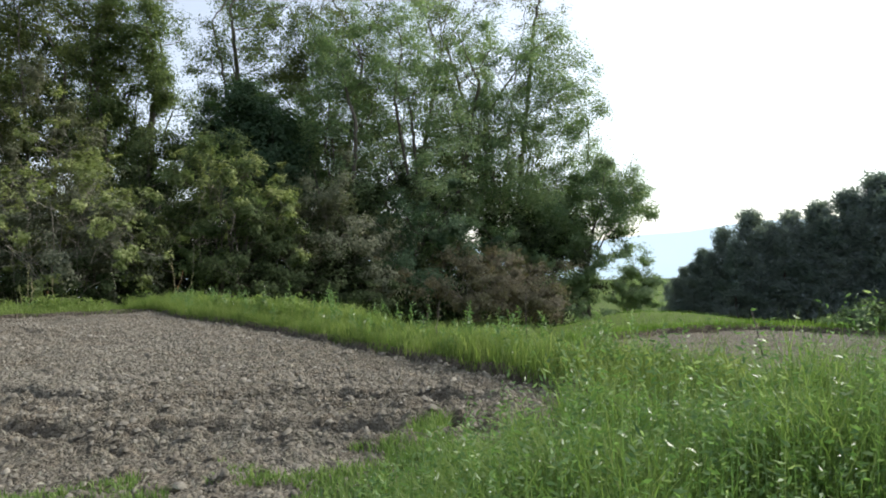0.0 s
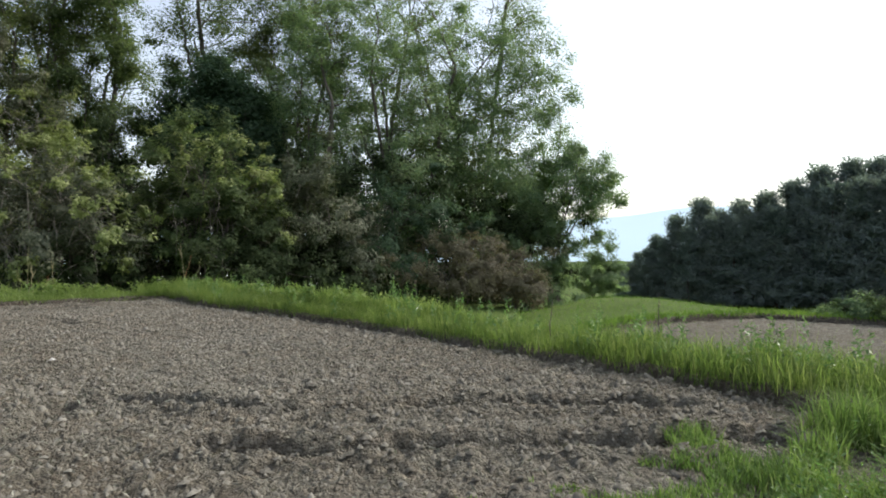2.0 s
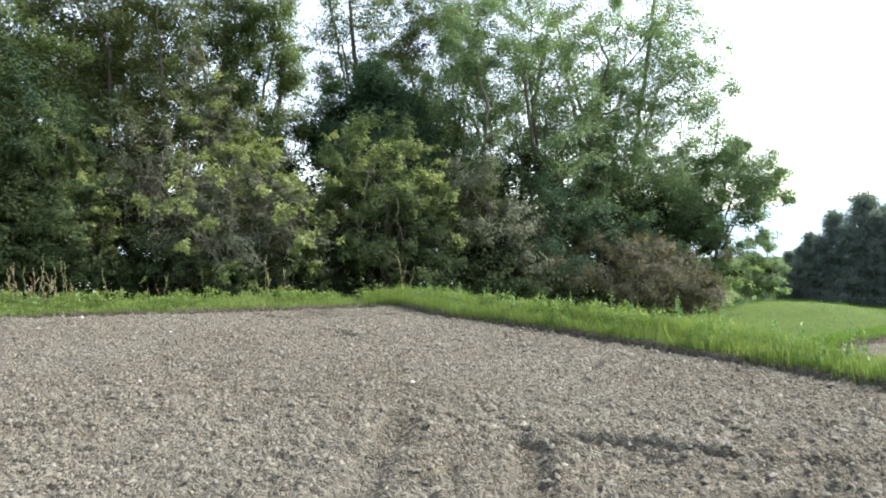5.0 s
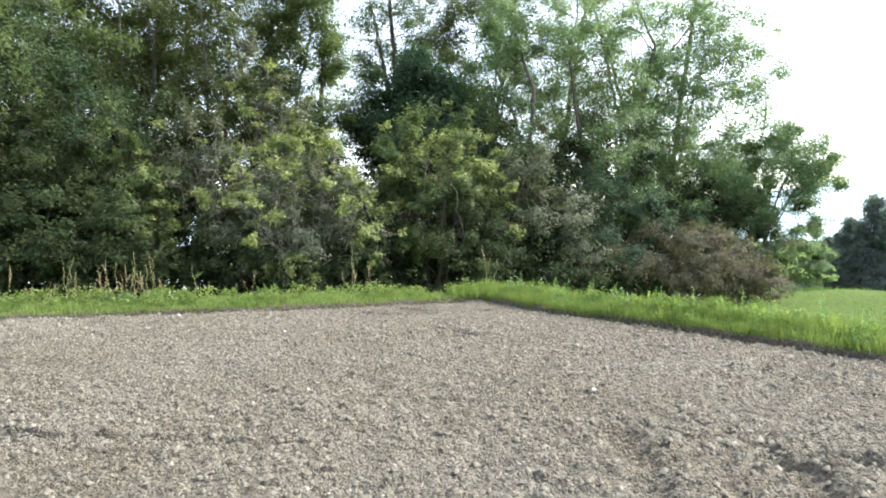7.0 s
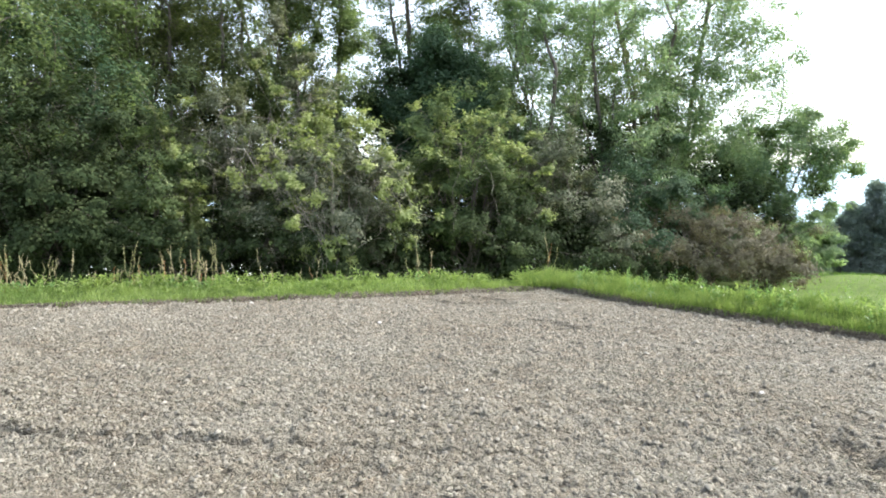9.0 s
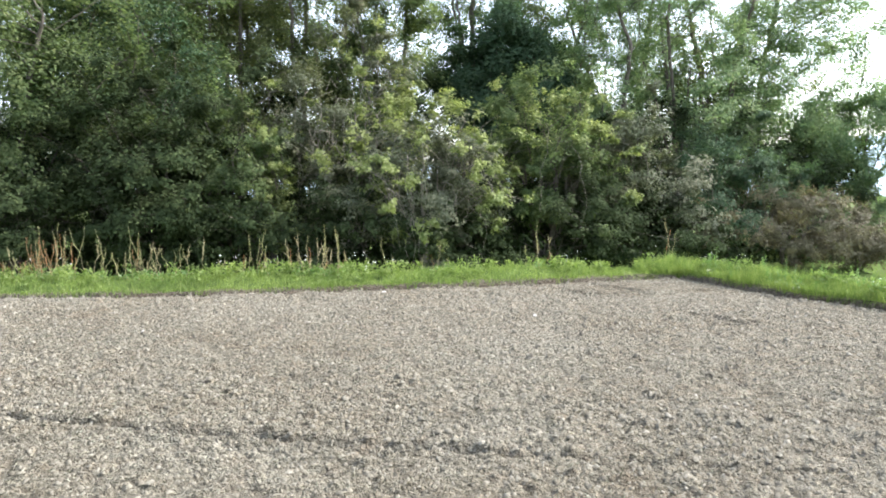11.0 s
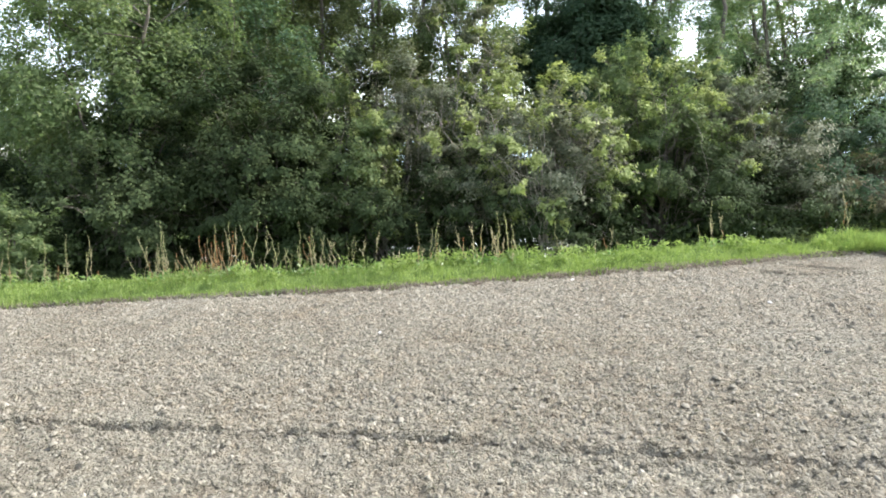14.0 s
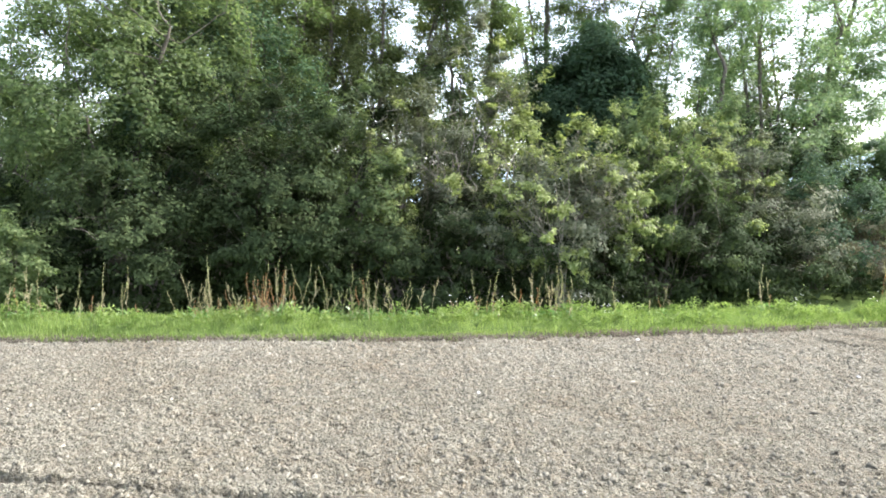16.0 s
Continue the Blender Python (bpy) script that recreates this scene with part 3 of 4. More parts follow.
# ---- trees and shrubs ----
def curve_between(a, b, lift, rg, n=6, wob=0.06):
    t = np.linspace(0, 1, n)[:, None]
    a, b = np.asarray(a, float), np.asarray(b, float)
    L = np.linalg.norm(b - a)
    p = a + (b - a) * t
    p[:, 2] += lift * L * np.sin(np.pi * t[:, 0]) * 0.5
    p[1:-1] += rg.normal(0, wob * L / 3, (n - 2, 3))
    return p


def woody(name, x, y, top, r, low, leaves, size, leaf, label, category, seed, bark=None, stems=1, clumps=60, clump_r=0.55, hollow=0.35, lean=(0, 0), twig=0.5, squash=0.7, trunk_r=None, skirt=0.0):
    """A tree or shrub: stems, limbs that fork to the leaf clumps, and a crown of single leaves with gaps.
    low: height above the base where the crown begins; skirt: share of clumps that hang low."""
    rg = np.random.default_rng(seed)
    bark = bark or M_BARK
    clumps, clump_r, leaves, size = int(clumps * 1.6), clump_r * 1.35, int(leaves * 2.0), size * 1.3
    z0 = float(land(np.array([x]), np.array([y]))[0])
    h = top - z0
    root = new(name)
    root.location = (x, y, z0 - 0.05)
    tagged(root, label, category)
    cz, rz = (low + h) / 2, (h - low) / 2
    c = np.array([lean[0], lean[1], cz])
    # clump centres in the crown's envelope, crowded towards its outside
    d = unit(rg.normal(size=(clumps * 3, 3)))
    rad = (hollow + (1 - hollow) * rg.uniform(0, 1, len(d)) ** 0.6)[:, None]
    bulge = 1 + 0.26 * np.sin(3 * np.arctan2(d[:, 1], d[:, 0]) + 2.5 * d[:, 2] + seed)[:, None] + 0.2 * rg.normal(size=(len(d), 1))
    cc = c + d * rad * bulge * np.array([r, r, rz])
    ok = lattice_noise(cc[:, 0] + seed * 3.1 + cc[:, 2] * 0.6, cc[:, 1] + cc[:, 2] * 0.8, r * 0.55, seed) > -0.35
    cc = cc[ok][:clumps]
    cc = cc[(cc[:, 2] > 0.15)]
    if skirt:
        ks = int(clumps * skirt)
        a = rg.uniform(0, 2 * np.pi, ks)
        cc = np.concatenate([cc, np.stack([lean[0] + r * 0.9 * np.cos(a), lean[1] + r * 0.9 * np.sin(a), rg.uniform(0.2, max(low, 0.6) + 0.6, ks)], 1)])
    # stems
    tr = trunk_r or 0.016 * h + 0.02
    tops = []
    for s in range(stems):
        a = rg.uniform(0, 2 * np.pi)
        sp = 0.0 if stems == 1 else rg.uniform(0.15, 0.5) * r
        b0 = np.array([0.25 * sp * math.cos(a), 0.25 * sp * math.sin(a), 0.0])
        t0 = np.array([lean[0] * 0.8 + sp * math.cos(a), lean[1] * 0.8 + sp * math.sin(a), h * rg.uniform(0.62, 0.8)])
        pts = curve_between(b0, t0, 0.0, rg, 9, 0.08)
        rr = tr * (1 if stems == 1 else 0.6) * np.linspace(1.0, 0.10, 9) * np.array([1.35] + [1] * 8)
        v, f = tube(pts, rr, 8)
        part("trunk" if stems == 1 else "stem", mesh_np(name + "_trunk", v, [f], [bark], True), root)
        tops.append((pts, rr))
    # limbs: groups of clumps share one limb
    nl = max(3, min(9, len(cc) // 7))
    seeds_ = cc[rg.choice(len(cc), nl, replace=False)]
    owner = np.argmin(((cc[:, None] - seeds_[None]) ** 2).sum(-1), 1)
    for g_ in range(nl):
        mine = cc[owner == g_]
        if not len(mine):
            continue
        pts, rr = tops[g_ % stems]
        goal = mine.mean(0)
        zt = np.clip(goal[2] - 0.8 * np.hypot(*(goal - c)[:2]) - 0.12 * h, 0.12 * h, 0.6 * h)
        i = int(np.clip(np.searchsorted(pts[:, 2], zt), 1, 7))
        main = curve_between(pts[i], goal, 0.12, rg, 7, 0.10)
        r0 = max(rr[i] * 0.6, 0.02)
        pieces = [tube(main, np.linspace(r0, r0 * 0.3, 7), 5)]
        for q_ in mine:
            j = int(rg.integers(2, 7))
            sub = curve_between(main[j], q_, 0.1, rg, 5, 0.12)
            pieces.append(tube(sub, np.linspace(r0 * 0.35, 0.006, 5), 3))
            for _ in range(1 if twig > 0.3 else 0):
                e = q_ + rg.normal(0, clump_r * 0.8, 3)
                pieces.append(tube(curve_between(sub[3], e, 0.1, rg, 4, 0.15), np.linspace(max(0.010, r0 * 0.12), 0.004, 4), 3))
        v, f = merge(pieces)
        part("limb", mesh_np(name + "_limb", v, [f], [bark], True), root)
    # leaves
    per = rg.multinomial(leaves, rg.dirichlet(np.full(len(cc), 3.0)))
    idx = np.repeat(np.arange(len(cc)), per)
    cr = (clump_r * rg.uniform(0.6, 1.3, len(cc)))[idx][:, None]
    # each clump is three or four leafy sprays reaching outward
    out = unit(cc - np.array([lean[0], lean[1], cz - 0.5 * rz]))
    arms = unit(out[:, None] * 0.7 + rg.normal(0, 0.75, (len(cc), 4, 3)) * np.array([1, 1, 0.6]))
    arm = arms[idx, rg.integers(0, 4, len(idx))]
    along = rg.uniform(-0.25, 1.3, (len(idx), 1))
    off = arm * along + unit(rg.normal(size=(len(idx), 3))) * rg.uniform(0, 1, (len(idx), 1)) ** 0.5 * np.array([0.5, 0.5, 0.5 * squash])
    pos = cc[idx] + off * cr
    face = unit(unit(off) * 0.65 + out[idx] * 0.5 + np.array([0, 0, 0.45]) + rg.normal(0, 0.34, off.shape))
    up_ = pos[:, 2] > (0.05 if low < 1 else -1e9)
    pos, face = pos[up_], face[up_]
    dirs = rg.normal(size=(len(pos), 3)) + np.array([0, 0, -0.35])
    dirs -= face * (dirs * face).sum(1, keepdims=True)
    v, f = leaf_tris(pos, dirs, size * rg.uniform(0.6, 1.3, len(pos)), rg, 0.7, facing=face)
    part("crown", mesh_np(name + "_crown", v, [f], [LEAF[leaf]]), root)
    return root


def drape(root, r, h, n, seed):
    """Bare pale vines that hang over the outside of a shrub."""
    rg = np.random.default_rng(seed)
    for _ in range(n):
        a = rg.uniform(-2.6, -0.5)
        b = a + rg.normal(0, 0.25)
        p0 = np.array([0.75 * r * math.cos(a), 0.75 * r * math.sin(a), h * rg.uniform(0.6, 0.95)])
        p1 = np.array([1.12 * r * math.cos(b), 1.12 * r * math.sin(b), h * rg.uniform(0.08, 0.45)])
        pts = curve_between(p0, p1, rg.uniform(0.3, 0.7), rg, 9, 0.09)
        pts[:, :2] *= 1 + 0.18 * np.sin(np.pi * np.linspace(0, 1, 9))[:, None]
        v, f = tube(pts, np.linspace(0.012, 0.005, 9), 4)
        part("vine", mesh_np("shrub_vine", v, [f], [M_VINE], True), root)


def grow(goals, bases, step, rg):
    """Branches that grow step by step towards the goals and fork between them.
    Gives the joints and, for each, the joint it grew from."""
    P, par = [], []
    for b0, b1, joined in bases:
        n = max(3, int(np.linalg.norm(b1 - b0) / step))
        home = -1
        if joined:
            home = int(np.argmin(((np.array(P) - b0) ** 2).sum(1)))
            b0 = P[home]
        line = curve_between(b0, b1, 0.12 if joined else 0.0, rg, n, 0.009 if joined else 0.005)
        for i in range(1 if joined else 0, n):
            par.append(home if i == (1 if joined else 0) else len(P) - 1)
            P.append(line[i])
    near = np.full(len(goals), 1e9)
    who = np.zeros(len(goals), int)
    kids = collections.Counter()
    fresh = np.arange(len(P))
    alive = np.ones(len(goals), bool)
    for _ in range(150):
        Q = np.array(P)[fresh]
        d = np.linalg.norm(goals[:, None] - Q[None], axis=2)
        k = d.argmin(1)
        m = d[np.arange(len(goals)), k]
        better = m < near
        near, who = np.where(better, m, near), np.where(better, fresh[k], who)
        alive &= near > step * 0.95
        if not alive.any():
            break
        pull = collections.defaultdict(lambda: np.zeros(3))
        for g_ in np.nonzero(alive)[0]:
            v = goals[g_] - P[who[g_]]
            pull[who[g_]] = pull[who[g_]] + v / (np.linalg.norm(v) + 1e-9)
        first = len(P)
        for j, v in pull.items():
            if kids[j] > 2:
                continue
            kids[j] += 1
            v = v / (np.linalg.norm(v) + 1e-9) + rg.normal(0, 0.10, 3) + np.array([0, 0, 0.06])
            P.append(P[j] + v / np.linalg.norm(v) * step)
            par.append(j)
        if len(P) == first:
            break
        fresh = np.arange(first, len(P))
    return np.array(P), np.array(par)


def spreading_tree(x, y, top, r, low, leaves, size, leaf, label, seed, stems=1, clumps=60, clump_r=0.8, hollow=0.35, bark=None, trunk_r=None, step=0.55, flat=0.62):
    """A tree whose forked branches carry sprays of small leaves, with gaps between the sprays."""
    rg = np.random.default_rng(seed)
    bark = bark or M_BARK
    z0 = float(land(np.array([x]), np.array([y]))[0])
    h = top - z0
    root = new("tree")
    root.location = (x, y, z0 - 0.05)
    tagged(root, label, "tree")
    cz, rz = (low + h) / 2, (h - low) / 2
    n = int(clumps * 5.5)
    d = unit(rg.normal(size=(n * 3, 3)))
    rad = (hollow + (1 - hollow) * rg.uniform(0, 1, len(d)) ** 0.55)[:, None]
    bulge = 1 + 0.16 * np.sin(3 * np.arctan2(d[:, 1], d[:, 0]) + 2.5 * d[:, 2] + seed)[:, None] + 0.07 * rg.normal(size=(len(d), 1))
    goals = np.array([0, 0, cz]) + d * rad * bulge * np.array([r, r, rz])
    ok = lattice_noise(goals[:, 0] + seed * 3.1 + goals[:, 2] * 0.6, goals[:, 1] + goals[:, 2] * 0.8, r * 0.5, seed) > -0.30
    goals = goals[ok & (goals[:, 2] > 0.5)][:n]
    bases, arms = [], []
    fork = low + rz * 0.10
    for s in range(stems):
        a = 6.28 * s / stems + rg.uniform(-0.5, 0.5)
        sp = 0.0 if stems == 1 else 0.25 * r
        foot, head = np.array([0.2 * sp * math.cos(a), 0.2 * sp * math.sin(a), 0.0]), np.array([sp * math.cos(a), sp * math.sin(a), fork])
        bases.append((foot, head, False))
        for k in range(6 if stems == 1 else 3):
            b = a + (2.4 * k if stems == 1 else rg.uniform(-1.1, 1.1))
            t = rg.uniform(0.55, 1.0)
            arms.append((foot + (head - foot) * t, np.array([0.72 * r * math.cos(b), 0.72 * r * math.sin(b), cz + rz * rg.uniform(-0.5, 0.45)]), True))
    bases += arms
    P, par = grow(goals, bases, step, rg)
    tips = np.zeros(len(P))
    has = np.zeros(len(P), bool)
    has[par[par >= 0]] = True
    tips[~has] = 1
    for i in range(len(P) - 1, -1, -1):
        if par[i] >= 0:
            tips[par[i]] += tips[i]
    tr = (trunk_r or 0.010 * h + 0.03) * (1 if stems == 1 else 0.75)
    expo = math.log(tr / 0.012) / math.log(max(tips.max(), 3))
    girth = 0.012 * np.maximum(tips, 1) ** expo
    kids = collections.defaultdict(list)
    for i, j in enumerate(par):
        if j >= 0:
            kids[j].append(i)
    limbs = collections.defaultdict(list)
    todo = [(i, -1, -1) for i in np.nonzero(par < 0)[0]]
    while todo:
        i, prev, limb = todo.pop()
        line = [] if prev < 0 else [prev]
        if prev >= 0 and limb < 0:
            limb = i if tips[i] > 5 else -2
        key = ("trunk", i) if prev < 0 else ("limb", limb)
        while True:
            line.append(i)
            nxt = sorted(kids[i], key=lambda q: -tips[q])
            for q in nxt[1:]:
                todo.append((q, i, limb))
            if not nxt:
                break
            i = nxt[0]
        if len(line) > 1:
            g = girth[line].copy()
            if prev >= 0:
                g[0] = g[1]
            limbs[key].append(tube(P[line], g, 7 if g[0] > 0.09 else 4 if g[0] > 0.04 else 3))
    for (kind_, i), pieces in limbs.items():
        v, f = merge(pieces)
        ob = part({"trunk": "trunk" if stems == 1 else "stem"}.get(kind_, "limb" if i >= 0 else "twig"), mesh_np("tree_" + kind_, v, [f], [bark], True), root)
        if i == -2:
            tagged(ob, kind="stuff")
    outer = np.nonzero(tips <= 3)[0]
    outer = outer[P[outer, 2] > low * 0.7]
    idx = np.repeat(outer, rg.multinomial(leaves, rg.dirichlet(np.full(len(outer), 2.2))))
    off = rg.normal(0, 1, (len(idx), 3)) * np.array([1, 1, flat])
    off *= rg.uniform(0.25, 1, (len(idx), 1)) / np.maximum(np.linalg.norm(off, axis=1, keepdims=True), 0.3)
    pos = P[idx] + off * clump_r * rg.uniform(0.6, 1.2, len(P))[idx][:, None]
    out = unit(P[idx] - np.array([0, 0, cz - 0.3 * rz]))
    face = unit(out * 0.45 + off * 0.5 + np.array([0, 0, 0.6]) + rg.normal(0, 0.38, off.shape))
    dirs = rg.normal(size=(len(pos), 3)) + np.array([0, 0, -0.3])
    dirs -= face * (dirs * face).sum(1, keepdims=True)
    v, f = leaf_tris(pos, dirs, size * rg.uniform(0.6, 1.3, len(pos)), rg, 0.7, facing=face)
    part("crown", mesh_np("tree_crown", v, [f], [LEAF[leaf]]), root)
    return root


spreading_tree(-38.49, 32.33, 20.24, 5.79, 3.0, 61556, 0.200, "mid", "tall broadleaf tree with dark green crown in the grove", 100, stems=2, clumps=80, clump_r=1.15)
spreading_tree(-37.18, 38.70, 24.74, 5.58, 2.5, 54716, 0.188, "olive", "tall olive-green tree crowded in the grove", 101, stems=3, clumps=70, clump_r=1.15)
spreading_tree(-31.29, 42.90, 25.10, 5.57, 5, 64975, 0.177, "olive", "thin-leaved tree with fanned bare branches", 102, clumps=75, clump_r=0.96, stems=3)
spreading_tree(-25.28, 43.05, 24.23, 3.31, 3, 61556, 0.177, "mid", "slender leafy tree in the grove", 103, stems=2, clumps=60, clump_r=1.02)
spreading_tree(-17.80, 46.20, 13.90, 4.60, 6, 123112, 0.211, "blue", "dense dark evergreen mass of ivy-clad tree", 104, clumps=160, clump_r=1.28, hollow=0.05)
spreading_tree(-20.88, 55.11, 29.82, 6.27, 9, 56419, 0.188, "mid", "tall tree with open branches behind the grove", 105, stems=3, clumps=65, clump_r=1.09)
spreading_tree(-11.08, 45.81, 19.41, 3.31, 3, 46508, 0.164, "light", "light green young tree with feathery leaves", 106, stems=3, clumps=70, clump_r=0.96)
spreading_tree(-5.04, 49.02, 23.17, 5.08, 4, 46508, 0.177, "light", "tall multi-stemmed tree with pale green leaves", 107, clumps=90, clump_r=0.96, stems=3)
spreading_tree(2.22, 54.51, 20.71, 5.81, 3, 71129, 0.177, "light", "open spreading tree at the edge of the grove", 108, clumps=140, clump_r=1.09, stems=2)
spreading_tree(6.30, 51.40, 9.20, 4.50, 5.6, 55152, 0.153, "light", "low spreading limb-heavy tree at the grove edge", 109, hollow=0.1, clumps=115, clump_r=0.90, trunk_r=0.16)
spreading_tree(-0.70, 62.09, 33.97, 7.61, 8, 38299, 0.188, "olive", "thin twiggy tree high over the grove", 110, clumps=90, clump_r=0.96, stems=3)
spreading_tree(-9.32, 62.45, 32.15, 7.34, 6, 45136, 0.200, "mid", "shaded tall tree deep in the grove", 111, clumps=70, clump_r=1.15)
spreading_tree(-15.54, 59.20, 28.86, 5.08, 8, 45136, 0.200, "olive", "shaded tall tree deep in the grove", 112, clumps=60, clump_r=1.15)
spreading_tree(-33.77, 55.66, 32.27, 6.09, 6, 35563, 0.200, "mid", "shaded tall tree deep in the grove", 113, clumps=60, clump_r=1.15)
# these back trees carry the grove's deep shade in their dark leaf colour
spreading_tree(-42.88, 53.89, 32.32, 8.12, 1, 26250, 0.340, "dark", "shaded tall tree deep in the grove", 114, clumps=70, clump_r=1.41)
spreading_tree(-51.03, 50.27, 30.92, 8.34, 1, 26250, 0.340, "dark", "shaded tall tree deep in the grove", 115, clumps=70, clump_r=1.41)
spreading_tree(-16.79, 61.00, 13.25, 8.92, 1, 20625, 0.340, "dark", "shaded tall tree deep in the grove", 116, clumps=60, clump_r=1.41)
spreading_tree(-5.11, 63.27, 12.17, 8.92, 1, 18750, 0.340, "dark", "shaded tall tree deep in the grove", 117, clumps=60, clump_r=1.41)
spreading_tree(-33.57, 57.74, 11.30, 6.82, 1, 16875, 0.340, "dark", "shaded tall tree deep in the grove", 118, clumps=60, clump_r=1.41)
spreading_tree(-39.08, 25.67, 15.34, 5.58, 2, 54717, 0.188, "mid", "big dark-crowned tree at the end of the grove", 119, clumps=90, clump_r=1.02)
spreading_tree(-36.92, 31.65, 15.15, 5.14, 2, 43773, 0.177, "blue", "deep green tree in the grove", 120, clumps=80, clump_r=1.02)
spreading_tree(-36.43, 40.23, 20.05, 5.84, 4, 41033, 0.188, "olive", "tall twiggy tree in the grove", 121, clumps=70, clump_r=1.02, stems=2)
spreading_tree(-52.16, 30.85, 10.73, 3.91, 3, 21886, 0.188, "mid", "open tree against the sky", 122, clumps=55, clump_r=0.90)
spreading_tree(-56.91, 27.18, 8.85, 4.06, 2, 19147, 0.200, "mid", "open tree against the sky", 123, clumps=50, clump_r=1.02)
spreading_tree(-49.10, 34.40, 18.54, 4.97, 2, 38299, 0.188, "mid", "tall leafy tree at the end of the grove", 124, clumps=80, clump_r=1.09)
spreading_tree(-57.60, 34.52, 12.90, 4.47, 2, 24622, 0.188, "olive", "leafy tree at the end of the grove", 125, clumps=60, clump_r=1.09)
spreading_tree(-43.96, 37.62, 20.71, 5.21, 2, 32827, 0.188, "mid", "tall leafy tree in the grove", 126, clumps=70, clump_r=1.09)
woody("shrub", -42.40, 26.69, 5.53, 3.35, 0.3, 12000, 0.13, "dark", "dark green shrub of the thicket", "shrub", 127, clumps=60, clump_r=0.6, stems=4)
woody("shrub", -32.36, 26.39, 8.00, 4.46, 0.3, 20000, 0.12, "dark", "dense dark green shrub of the thicket", "shrub", 128, clumps=80, clump_r=0.6, stems=4)
woody("shrub", -28.69, 28.12, 8.15, 3.25, 0.3, 16000, 0.12, "mid", "leafy green shrub of the thicket", "shrub", 129, clumps=70, clump_r=0.55, stems=4)
woody("shrub", -26.07, 27.61, 6.43, 1.44, 0.3, 5000, 0.1, "yellow", "narrow shrub hung with yellow-green leaves", "shrub", 130, clumps=34, clump_r=0.31, stems=3)
drape(woody("shrub", -24.82, 31.93, 10.22, 3.55, 0.3, 22000, 0.11, "grey", "shrub draped in grey dry vines", "shrub", 131, clumps=75, clump_r=0.55, stems=4, bark=M_PALE), 3.4, 10.8, 8, 501)
drape(woody("shrub", -22.15, 31.43, 9.30, 3.02, 2.2, 8000, 0.11, "yellow", "shrub topped with pale new leaves", "shrub", 132, clumps=70, clump_r=0.34, stems=4, bark=M_PALE), 3.0, 10.2, 6, 502)
drape(woody("shrub", -18.66, 28.54, 5.45, 3.04, 1.2, 13000, 0.11, "grey", "tangled shrub under pale leaf sprays", "shrub", 133, clumps=70, clump_r=0.5, stems=4), 3.0, 6.8, 9, 503)
woody("shrub", -18.43, 27.57, 6.09, 3.24, 2.0, 6500, 0.12, "yellow", "shrub with bright pale green leaf sprays", "shrub", 134, hollow=0.75, clumps=75, clump_r=0.29, stems=5, bark=M_PALE)
# pale outer leaves over the next green shrub, painting its sunlit top
woody("shrub", -13.62, 33.60, 7.88, 3.65, 2.4, 4500, 0.11, "yellow", "shrub shell of pale leaves for a sunlit top", "shrub", 135, clumps=40, clump_r=0.27, stems=3, hollow=0.8)
drape(woody("shrub", -14.13, 34.01, 7.78, 4.09, 0.3, 26000, 0.12, "mid", "rounded green shrub in the thicket", "shrub", 136, clumps=80, clump_r=0.55, stems=4), 3.9, 8.8, 5, 504)
drape(woody("shrub", -9.16, 38.03, 6.73, 3.54, 0.3, 13000, 0.12, "grey", "greyish twiggy shrub of the thicket", "shrub", 137, clumps=60, clump_r=0.6, stems=4), 3.4, 7.8, 4, 505)
woody("shrub", -4.24, 41.02, 5.10, 4.06, 0.3, 15000, 0.12, "blue", "blue-green shrub under the trees", "shrub", 138, clumps=60, clump_r=0.65, stems=4)
woody("shrub", -1.14, 38.57, 2.25, 4.69, 0.3, 12000, 0.1, "brown", "brown dry-leaved bush beside the meadow", "shrub", 139, clumps=70, clump_r=0.5, stems=5)
woody("shrub", 1.90, 37.40, 0.40, 1.70, 0.2, 4200, 0.1, "brown", "low brown twiggy bush at the meadow edge", "shrub", 163, clumps=45, clump_r=0.42, stems=5)
woody("shrub", 3.90, 49.20, 5.10, 3.82, 0.3, 21000, 0.13, "light", "light green shrub at the grove edge", "shrub", 140, clumps=75, clump_r=0.6, stems=3, skirt=0.2)
woody("shrub", 12.47, 23.00, -0.48, 0.88, 0.1, 5000, 0.07, "light", "clump of tall leafy weeds behind the lower plot", "shrub", 141, clumps=40, clump_r=0.25, stems=4)
woody("shrub", 13.32, 22.00, -0.45, 0.74, 0.1, 4000, 0.07, "mid", "clump of tall leafy weeds behind the lower plot", "shrub", 142, clumps=40, clump_r=0.25, stems=4)
woody("shrub", 10.60, 58.00, 1.06, 2.45, 0.3, 13000, 0.13, "light", "pale yellow-green small tree beyond the grove", "shrub", 143, clumps=26, clump_r=0.6, stems=2)
woody("shrub", -35.29, 22.71, 4.89, 3.19, 0.3, 16000, 0.12, "dark", "dark evergreen shrub in shade", "shrub", 144, clumps=70, clump_r=0.6, stems=4)
woody("shrub", -39.01, 19.38, 2.16, 2.06, 0.3, 10000, 0.11, "mid", "green shrub at the end of the thicket", "shrub", 145, clumps=45, clump_r=0.5, stems=4)
woody("shrub", -37.22, 17.87, 1.78, 1.27, 0.3, 6000, 0.1, "mid", "small bright green shrub on the bank", "shrub", 146, clumps=34, clump_r=0.35, stems=4)
woody("shrub", -30.65, 25.29, 6.33, 2.79, 0.3, 16000, 0.12, "dark", "dark green shrub of the thicket", "shrub", 147, clumps=70, clump_r=0.6, stems=4)
